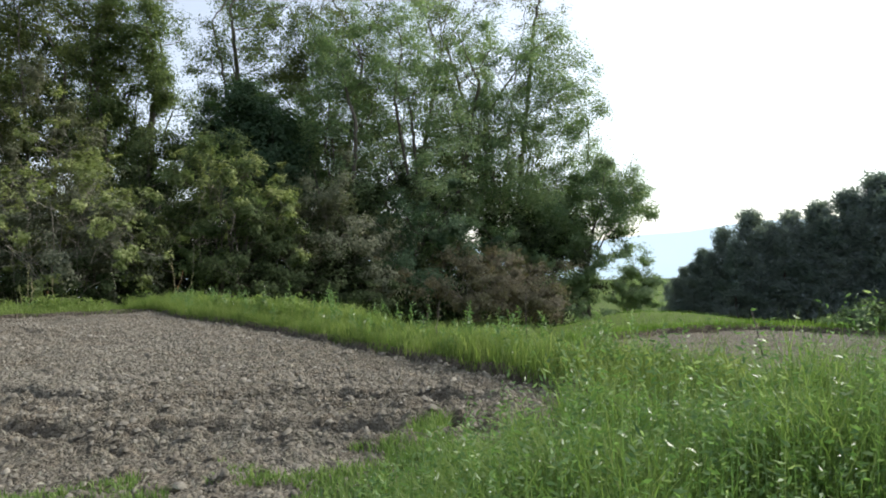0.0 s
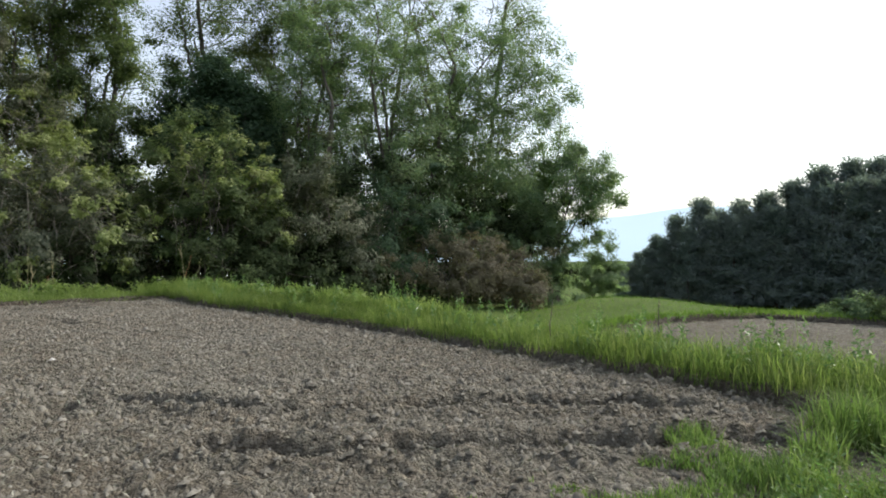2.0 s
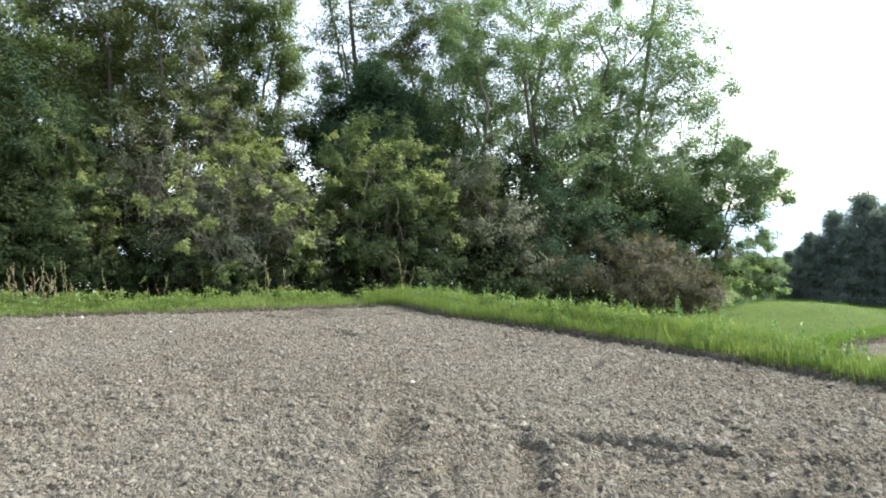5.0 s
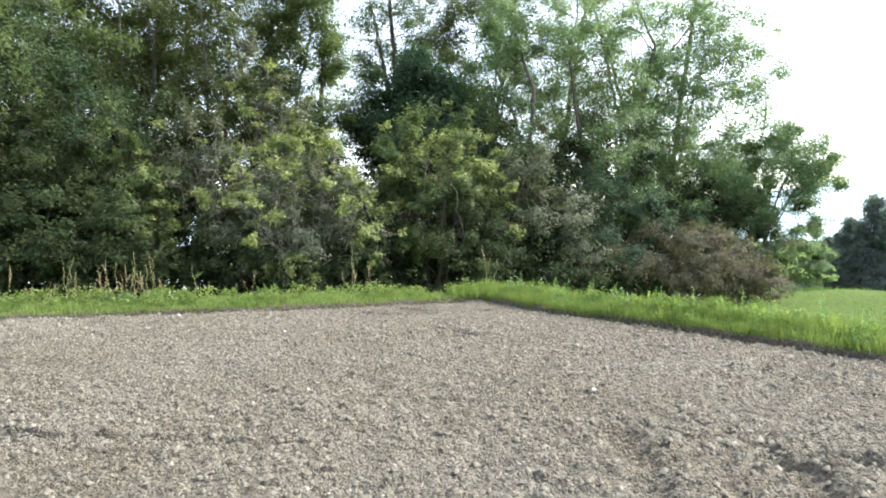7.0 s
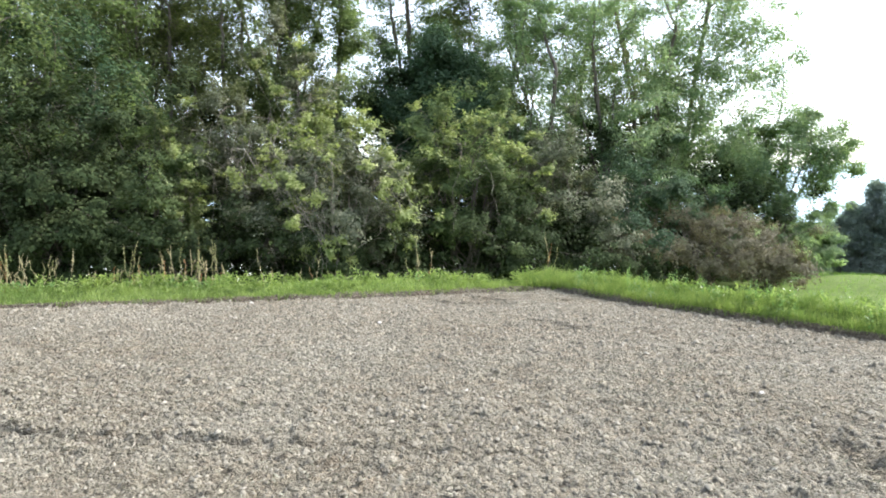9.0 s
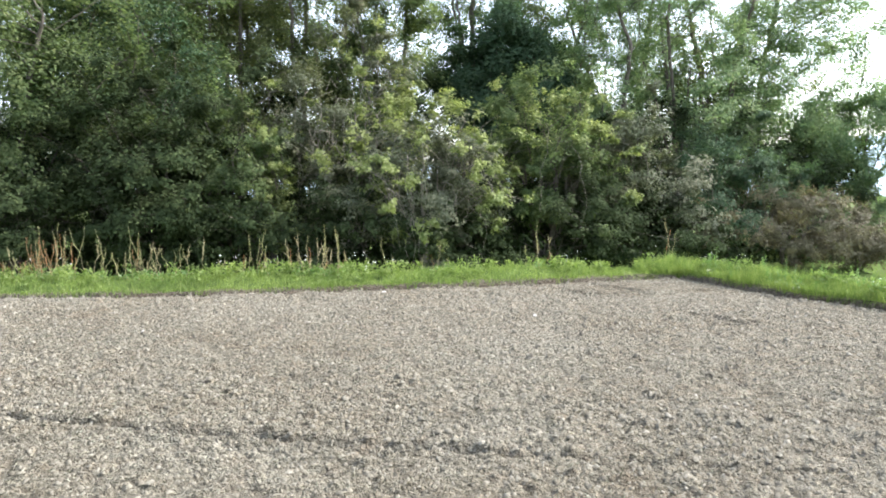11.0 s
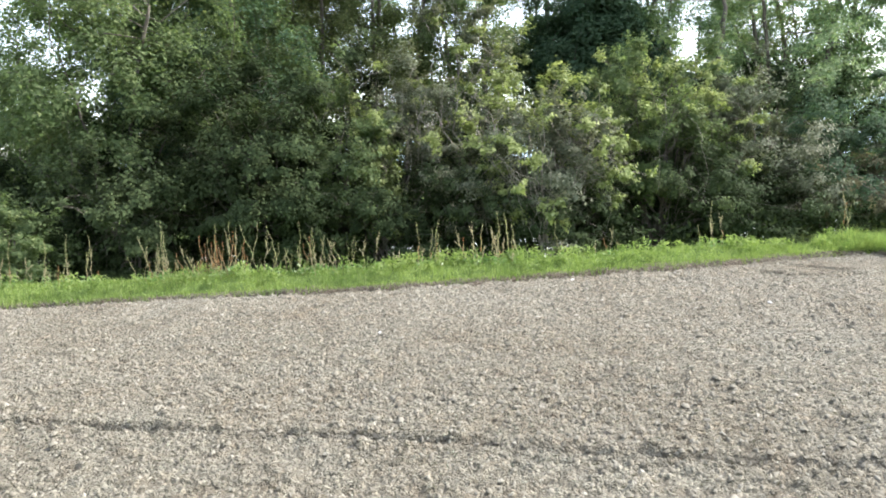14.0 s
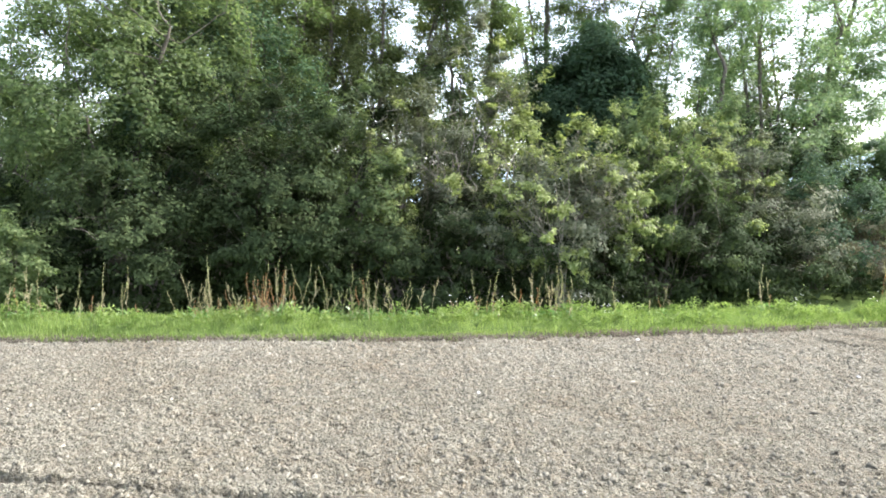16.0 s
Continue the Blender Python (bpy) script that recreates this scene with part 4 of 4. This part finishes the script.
# undergrowth shrubs with shade put into the leaf colour
woody("shrub", -16.95, 31.42, 3.33, 3.35, 0.3, 9000, 0.12, "dark", "low undergrowth shrub, shade in its dark leaf colour", "shrub", 148, clumps=45, clump_r=0.6, stems=4)
woody("shrub", -22.95, 30.26, 3.36, 3.35, 0.3, 9000, 0.12, "dark", "low undergrowth shrub, shade in its dark leaf colour", "shrub", 149, clumps=45, clump_r=0.6, stems=4)
woody("shrub", -10.88, 35.66, 3.06, 3.65, 0.3, 9000, 0.12, "dark", "low undergrowth shrub, shade in its dark leaf colour", "shrub", 150, clumps=45, clump_r=0.6, stems=4)
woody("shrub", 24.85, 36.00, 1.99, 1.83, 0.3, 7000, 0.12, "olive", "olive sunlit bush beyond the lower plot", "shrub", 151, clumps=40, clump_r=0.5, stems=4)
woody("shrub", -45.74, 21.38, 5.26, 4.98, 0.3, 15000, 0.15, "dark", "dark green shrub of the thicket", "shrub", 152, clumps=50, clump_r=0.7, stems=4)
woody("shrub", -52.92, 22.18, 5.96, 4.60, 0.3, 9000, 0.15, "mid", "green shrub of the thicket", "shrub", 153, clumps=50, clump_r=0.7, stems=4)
woody("shrub", -31.85, 35.66, 8.23, 5.08, 0.3, 11000, 0.18, "dark", "undergrowth shrub in the grove, shade in its dark leaf colour", "shrub", 154, clumps=50, clump_r=0.8, stems=4)
woody("shrub", -22.02, 39.61, 7.24, 5.33, 0.3, 11000, 0.18, "dark", "undergrowth shrub in the grove, shade in its dark leaf colour", "shrub", 155, clumps=50, clump_r=0.8, stems=4)
woody("shrub", -14.35, 43.14, 7.78, 5.58, 0.3, 11000, 0.18, "dark", "undergrowth shrub in the grove, shade in its dark leaf colour", "shrub", 156, clumps=50, clump_r=0.8, stems=4)
woody("shrub", -5.93, 46.81, 7.59, 5.84, 0.3, 11000, 0.18, "dark", "undergrowth shrub in the grove, shade in its dark leaf colour", "shrub", 157, clumps=50, clump_r=0.8, stems=4)
woody("shrub", 1.35, 50.26, 4.78, 5.28, 0.3, 11000, 0.18, "dark", "undergrowth shrub in the grove, shade in its dark leaf colour", "shrub", 158, clumps=50, clump_r=0.8, stems=4)
# dark shrubs added for the shade at the thicket's foot
woody("shrub", -18.84, 28.51, 2.21, 3.61, 0.3, 9000, 0.11, "dark", "low shrub at the foot of the thicket, shade in its dark leaf colour", "shrub", 159, clumps=55, clump_r=0.5, stems=4)
woody("shrub", -13.56, 33.10, 2.13, 3.74, 0.3, 9000, 0.11, "dark", "low shrub at the foot of the thicket, shade in its dark leaf colour", "shrub", 160, clumps=55, clump_r=0.5, stems=4)
woody("shrub", -8.19, 37.20, 1.82, 3.76, 0.3, 8000, 0.11, "dark", "low shrub at the foot of the thicket, shade in its dark leaf colour", "shrub", 161, clumps=50, clump_r=0.5, stems=4)
woody("shrub", -25.95, 27.64, 2.16, 3.41, 0.3, 8000, 0.11, "dark", "low shrub at the foot of the thicket, shade in its dark leaf colour", "shrub", 162, clumps=50, clump_r=0.5, stems=4)


GROVE = np.array([(-52, 17), (-40, 18.5), (-30, 22.5), (-18, 27), (-8, 32), (2, 41), (6, 48), (2, 66), (-25, 62), (-52, 48)], float)
rg = np.random.default_rng(55)
# dark leaves cover the lit grove floor in place of shade
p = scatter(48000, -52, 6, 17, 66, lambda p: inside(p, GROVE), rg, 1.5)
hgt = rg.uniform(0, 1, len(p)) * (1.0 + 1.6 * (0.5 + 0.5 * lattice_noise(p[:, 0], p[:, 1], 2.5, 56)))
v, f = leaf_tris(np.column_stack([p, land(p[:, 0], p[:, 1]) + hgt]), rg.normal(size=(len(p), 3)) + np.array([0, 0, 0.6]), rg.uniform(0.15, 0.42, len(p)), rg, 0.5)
tagged(new("undergrowth", mesh_np("undergrowth", v, [f], [LEAF["dark"]])), "undergrowth on the floor of the grove, shade in its dark leaf colour", "undergrowth", kind="stuff")


def pine(seed, h=14.0, r=3.2):
    """A dense pine with whorls of branches and needle tufts, its needles paled for haze."""
    rg = np.random.default_rng(seed)
    root = new("pine_tree")
    v, f = tube(curve_between((0, 0, -0.3), (rg.normal(0, 0.2), rg.normal(0, 0.2), h), 0, rg, 9, 0.01), np.linspace(0.22, 0.02, 9), 7)
    part("trunk", mesh_np("pine_trunk", v, [f], [M_PBARK], True), root)
    br, tufts = [], []
    for z in np.linspace(0.5, h * 0.98, 27):
        rad = r * (0.07 + 0.93 * (1 - z / h) ** 0.95) * rg.uniform(0.7, 1.2)
        for a in rg.uniform(0, 2 * np.pi, 5):
            e = np.array([rad * math.cos(a), rad * math.sin(a), z + 0.25 * rad * rg.uniform(-0.2, 1)])
            br.append(tube(curve_between((0, 0, z), e, -0.05, rg, 4, 0.03), np.linspace(0.04, 0.01, 4), 3))
            for t in (0.45, 0.7, 0.9, 1.05):
                tufts.append(e * np.array([t, t, 0]) + np.array([0, 0, z + (e[2] - z) * t]))
    v, f = merge(br)
    tagged(part("branch", mesh_np("pine_branches", v, [f], [M_PBARK]), root), kind="stuff")
    tf = np.array(tufts)
    tf = np.concatenate([tf, np.column_stack([rg.normal(0, 0.15, (30, 2)), rg.uniform(h * 0.9, h * 1.03, 30)])])
    k = 14
    pos = np.repeat(tf, k, 0) + rg.normal(0, 0.34, (len(tf) * k, 3)) * np.array([1, 1, 0.9])
    d = rg.normal(size=pos.shape) + np.array([0, 0, 0.5])
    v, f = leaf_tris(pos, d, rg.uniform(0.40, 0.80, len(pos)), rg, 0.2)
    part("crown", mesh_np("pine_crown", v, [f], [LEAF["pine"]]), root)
    return tagged(root, "dense dark green pine in the shaded plantation, needles paled for haze", "pine tree", group="pines of the plantation")


PINES = [(18.8, 85.0, -1.9), (20.4, 83.0, 0.0), (22.3, 82.0, 2.1), (24.4, 81.0, 4.4), (27.1, 80.0, 6.2), (28.8, 79.0, 4.8), (30.7, 78.0, 5.9), (33.7, 78.0, 6.7), (36.7, 78.0, 8.0), (39.3, 77.0, 9.5), (42.2, 76.0, 10.0), (45.4, 76.0, 10.2), (47.3, 74.0, 11.3), (49.7, 72.0, 11.0), (52.5, 70.0, 11.0), (55.6, 68.0, 11.3), (24.8, 78.0, 2.9), (31.7, 77.0, 4.2), (37.0, 76.0, 6.1), (41.2, 72.0, 7.7), (44.6, 68.0, 8.5), (47.8, 66.0, 8.3), (22.7, 80.0, 1.6), (27.4, 78.0, 4.2), (33.8, 76.0, 5.1), (39.2, 74.0, 7.2), (43.0, 70.0, 8.1), (19.1, 82.0, -1.2), (21.0, 81.0, 0.5), (29.7, 77.0, 4.2), (38.3, 76.0, 7.3), (47.1, 70.0, 9.3), (51.1, 66.0, 9.4)]
protos = [pine(s) for s in (301, 302, 303)]
for i_, (x, y, top) in enumerate(PINES):
    z0 = float(land(np.array([x]), np.array([y]))[0])
    s = (top - z0) / 14.2
    wd = 1.3 + 0.35 * ((i_ * 37) % 10) / 10
    m = Matrix.Translation((x, y, z0)) @ Matrix.Rotation(i_ * 1.7, 4, "Z") @ Matrix.Diagonal((s * wd, s * wd, s, 1))
    if i_ < len(PINES) - 3:
        copy_thing(protos[i_ % 3], m)
    else:
        protos[len(PINES) - 1 - i_].matrix_basis = m

# far ridge, its haze painted in as pale blue base colour and glow
rx_ = np.linspace(-1500, 1500, 90)
rh = 34 + 42 * np.exp(-((rx_ - 560) / 300) ** 2) + 5 * lattice_noise(rx_, rx_ * 0, 120, 51)
v = np.concatenate([np.column_stack([rx_, 1500 + 0 * rx_, -70 + 0 * rx_]), np.column_stack([rx_, 1500 + 0 * rx_, rh]), np.column_stack([rx_, 1900 + 0 * rx_, rh * 0.4])])
i = np.arange(89)
f = np.concatenate([np.stack([i, i + 1, i + 91, i + 90], 1), np.stack([i + 90, i + 91, i + 181, i + 180], 1)])
M_RIDGE, _nt, _b = material("ridge_haze_glow", 1.0)
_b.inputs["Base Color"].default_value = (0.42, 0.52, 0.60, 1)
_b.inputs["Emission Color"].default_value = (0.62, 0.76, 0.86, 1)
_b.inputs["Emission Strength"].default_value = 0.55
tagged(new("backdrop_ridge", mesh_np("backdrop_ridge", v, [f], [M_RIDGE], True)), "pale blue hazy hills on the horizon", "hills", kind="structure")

# ---- tall dry weeds on the far bank ----
def dock(seed, h, tone):
    """A dry stalk with whorls of seed, now and then with side spikes, and leaves at its foot."""
    rg = np.random.default_rng(seed)
    root = new("dock_stalk")
    pts = curve_between((0, 0, -0.05), (rg.normal(0, 0.07), rg.normal(0, 0.07), h), 0, rg, 8, 0.05)
    lines = [(pts, rg.uniform(0.3, 0.55))]
    for _ in range(int(rg.integers(0, 4))):
        i = int(rg.integers(3, 6))
        e = pts[i] + np.array([rg.normal(0, 0.08), rg.normal(0, 0.08), h * rg.uniform(0.15, 0.3)])
        lines.append((curve_between(pts[i], e, 0.05, rg, 5, 0.05), 0.25))
    v, f = merge([tube(q, np.linspace(0.0055, 0.002, len(q)) * (1 if k == 0 else 0.6), 5) for k, (q, _) in enumerate(lines)])
    part("stem", mesh_np("dock_stem", v, [f], [M_STEM], True), root)
    heads = []
    for q, lo in lines:
        n = int(95 * len(q) / 8)
        t = rg.uniform(lo, 1.0, n)
        whorl = np.round(t * 14) / 14
        t = np.where(rg.uniform(size=n) < 0.7, whorl + rg.normal(0, 0.012, n), t)
        u = np.clip(t, 0, 0.999) * (len(q) - 1)
        k = u.astype(int)
        w = (u - k)[:, None]
        heads.append(q[k] * (1 - w) + q[k + 1] * w + rg.normal(0, 1, (n, 3)) * (0.018 * (1.1 - t))[:, None])
    pos = np.concatenate(heads)
    v, f = leaf_quads(pos, rg.normal(size=pos.shape) + np.array([0, 0, 0.8]), rg.uniform(0.014, 0.034, len(pos)), rg, 0.6)
    tagged(part("seed_head", mesh_np("dock_seed", v, [f], [tone]), root), kind="stuff")
    n = 7
    pos = np.column_stack([rg.normal(0, 0.02, (n, 2)), rg.uniform(0.02, 0.2, n)])
    v, f = leaf_quads(pos, np.column_stack([rg.normal(size=(n, 2)), rg.uniform(0.2, 0.8, n)]), rg.uniform(0.12, 0.22, n), rg, 0.3)
    part("leaves", mesh_np("dock_leaves", v, [f], [M_WEED]), root)
    return root


TONES = [(M_RUST, "rust-brown"), (M_TAN, "pale tan"), (M_TAN, "pale tan"), (M_TAN, "pale tan"), (M_STRAW, "straw-green"), (M_STRAW, "straw-green")]
kinds = [tagged(dock(401 + i, 1.0 + 0.06 * i, m_), w_ + " dry seeding weed stalk on the grass bank", "weed", group="dry weed stalks on the bank") for i, (m_, w_) in enumerate(TONES)]
rg = np.random.default_rng(61)
spots = []
for x_, n_, sp in ((-29.5, 32, 1.6), (-26.3, 26, 0.9), (-25.1, 48, 0.7), (-22.8, 38, 1.4), (-19.8, 14, 0.5), (-18.1, 26, 0.6), (-15.5, 6, 1.0), (-12.5, 5, 0.8), (-9.0, 5, 0.25), (-33, 10, 1.2), (-36, 8, 1.5)):
    spots += [(x_ + rg.normal(0, sp * 0.6)) for _ in range(n_)]
for i_, x_ in enumerate(spots):
    y_ = float(np.interp(x_, FAR[:, 0], FAR[:, 1])) + rg.uniform(1.2, 2.1)
    z_ = float(land(np.array([x_]), np.array([y_]))[0])
    s_ = 0.32 + 0.88 * rg.uniform(0, 1) ** 1.6
    m = Matrix.Translation((x_, y_, z_)) @ Matrix.Rotation(rg.uniform(0, 6.28), 4, "Z") @ Matrix.Rotation(rg.normal(0, 0.14), 4, "X") @ Matrix.Rotation(rg.normal(0, 0.12), 4, "Y") @ Matrix.Diagonal((1, 1, s_, 1))
    pick = 0 if (abs(x_ + 25.0) < 0.7 and rg.uniform() < 0.75) or rg.uniform() < 0.13 else int(rg.integers(1, 6))
    if i_ < len(spots) - 6:
        copy_thing(kinds[pick], m)
    else:
        kinds[len(spots) - 1 - i_].matrix_basis = m


def dry_stem(x, y, h, tilt):
    z = float(land(np.array([x]), np.array([y]))[0])
    rg = np.random.default_rng(int(abs(x) * 100))
    root = new("dry_weed_stem")
    root.location = (x, y, z)
    pts = curve_between((0, 0, -0.05), (tilt * h, 0.05, h), 0.1, rg, 6, 0.03)
    v, f = tube(pts, np.linspace(0.009, 0.004, 6), 6)
    part("stem", mesh_np("weed_stem", v, [f], [M_BARK], True), root)
    n = 16
    pos = np.repeat(pts[2:5], 6, 0)[:n] + rg.normal(0, 0.012, (n, 3))
    v, f = leaf_quads(pos, rg.normal(size=(n, 3)), rg.uniform(0.02, 0.05, n), rg, 0.3)
    tagged(part("withered_leaf", mesh_np("weed_leaf", v, [f], [M_TAN]), root), kind="stuff")
    return tagged(root, "dark bare weed stem standing in the ridge grass", "weed", group="bare stems on the ridge")


dry_stem(3.6, 5.3, 0.75, -0.18)
dry_stem(1.75, 8.3, 0.75, 0.02)
dry_stem(0.5, 9.2, 0.6, 0.1)
rg = np.random.default_rng(81)
for x_, y_, s_ in ((-16.1, 14.55, 0.09), (-12.2, 12.4, 0.05), (-6.0, 8.4, 0.045), (-19.0, 9.5, 0.05), (-9.7, 7.9, 0.04)):
    z_ = float(soil_height(np.array([x_]), np.array([y_]))[0])
    v, f = lumps(np.zeros((1, 3)), np.array([s_]), rg, 0.7, 0.2)
    st_ = new("stone", mesh_np("stone", v, [f], [M_STONE]))
    st_.location = (x_, y_, z_ + 0.01)
    tagged(st_, "pale stone lying on the tilled soil", "stone", group="pale stones on the field")

# leafy weeds and small white flowers along the bank tops
rg = np.random.default_rng(91)
pts_ = []
for chain, lo, hi, n_ in ((FAR[2:], 0.5, 1.9, 150), (RIGHT[:4], 0.3, 1.3, 60)):
    seg = rg.integers(0, len(chain) - 1, n_)
    t = rg.uniform(0, 1, (n_, 1))
    q = chain[seg] * (1 - t) + chain[seg + 1] * t
    d = unit(chain[seg + 1] - chain[seg])
    nrm = np.column_stack([-d[:, 1], d[:, 0]])
    pts_.append(q + nrm * rg.uniform(lo, hi, (n_, 1)))
p = np.concatenate(pts_)
p = p[~inside(p, FIELD_A)]
k = 46
base = np.repeat(on_land(p, -0.05), k, 0)
sz_ = np.repeat(rg.uniform(0.5, 1.2, len(p)), k)
base[:, 2] += np.tile(np.linspace(0.04, 0.30, k), len(p)) * sz_
base[:, :2] += rg.normal(0, 0.10, (len(base), 2)) * sz_[:, None]
dr_ = rg.normal(size=(len(base), 3))
dr_[:, 2] = np.abs(dr_[:, 2]) * 0.8
v, f = leaf_quads(base, dr_, rg.uniform(0.05, 0.12, len(base)), rg, 0.45)
tagged(new("bank_weeds", mesh_np("bank_weeds", v, [f], [M_GRASS])), "leafy pale green weeds in clumps on the grass banks", "weeds", kind="stuff")
seg_t = rg.uniform(0, 6, 150)
seg = seg_t.astype(int) + 1
tt = (seg_t % 1)[:, None]
pr = RIGHT[seg - 1] * (1 - tt) + RIGHT[seg] * tt
dv = unit(RIGHT[seg] - RIGHT[seg - 1])
pr = pr + np.column_stack([-dv[:, 1], dv[:, 0]]) * rg.uniform(0.15, 1.3, (len(pr), 1))
pr = pr[~inside(pr, FIELD_A) & ~inside(pr, FIELD_B)]
th = rg.uniform(0.25, 0.72, len(pr)) ** 1.2
k2 = 40
tb = np.repeat(on_bank(pr, RIGHT, 0.15), k2, 0)
up = np.tile(np.linspace(0.12, 1, k2), len(pr))
tb[:, 2] += up * np.repeat(th, k2)
tb[:, :2] += rg.normal(0, 0.05, (len(tb), 2)) * (1.15 - up)[:, None]
dw = rg.normal(size=(len(tb), 3))
dw[:, 2] = np.abs(dw[:, 2]) * 0.9
v, f = leaf_quads(tb, dw, rg.uniform(0.04, 0.11, len(tb)) * (1.2 - 0.6 * up), rg, 0.35)
v2, q2, t2 = blades(on_bank(pr, RIGHT, 0.15), th, 0.010, rg.uniform(0, 0.1, len(pr)), rg)
tagged(new("ridge_weeds", mesh_np("ridge_weeds", v, [f], [M_WEED])), "tall leafy weeds rising from the ridge grass", "weeds", kind="stuff")
tagged(new("ridge_weed_stems", mesh_np("ridge_weed_stems", v2, [q2, t2], [M_WEED])), "upright stems of the ridge weeds", "weeds", kind="stuff")
p = p[rg.uniform(size=len(p)) < 0.09]
c = np.repeat(on_land(p, 0), 5, 0)
c[:, 2] += rg.uniform(0.32, 0.62, len(c))
c[:, :2] += rg.normal(0, 0.09, (len(c), 2))
v, f = lumps(c, rg.uniform(0.010, 0.020, len(c)), rg, 0.6, 0.3)
tagged(new("white_flowers", mesh_np("white_flowers", v, [f], [M_WHITE])), "small white flower heads among the bank weeds", "flowers", kind="stuff")
# white lumps stand in for bright glints on the verge leaves
c = scatter(260, -0.2, 5.5, 1.4, 4.3, verge, rg)
c = np.column_stack([c, land(c[:, 0], c[:, 1]) + verge_height(c[:, 0]) * rg.uniform(0.5, 1.0, len(c))])
v, f = lumps(c, rg.uniform(0.0018, 0.004, len(c)), rg, 0.7, 0.3)
tagged(new("verge_glints", mesh_np("verge_glints", v, [f], [M_WHITE])), "tiny white specks for glints on the verge leaves", "flowers", kind="stuff")
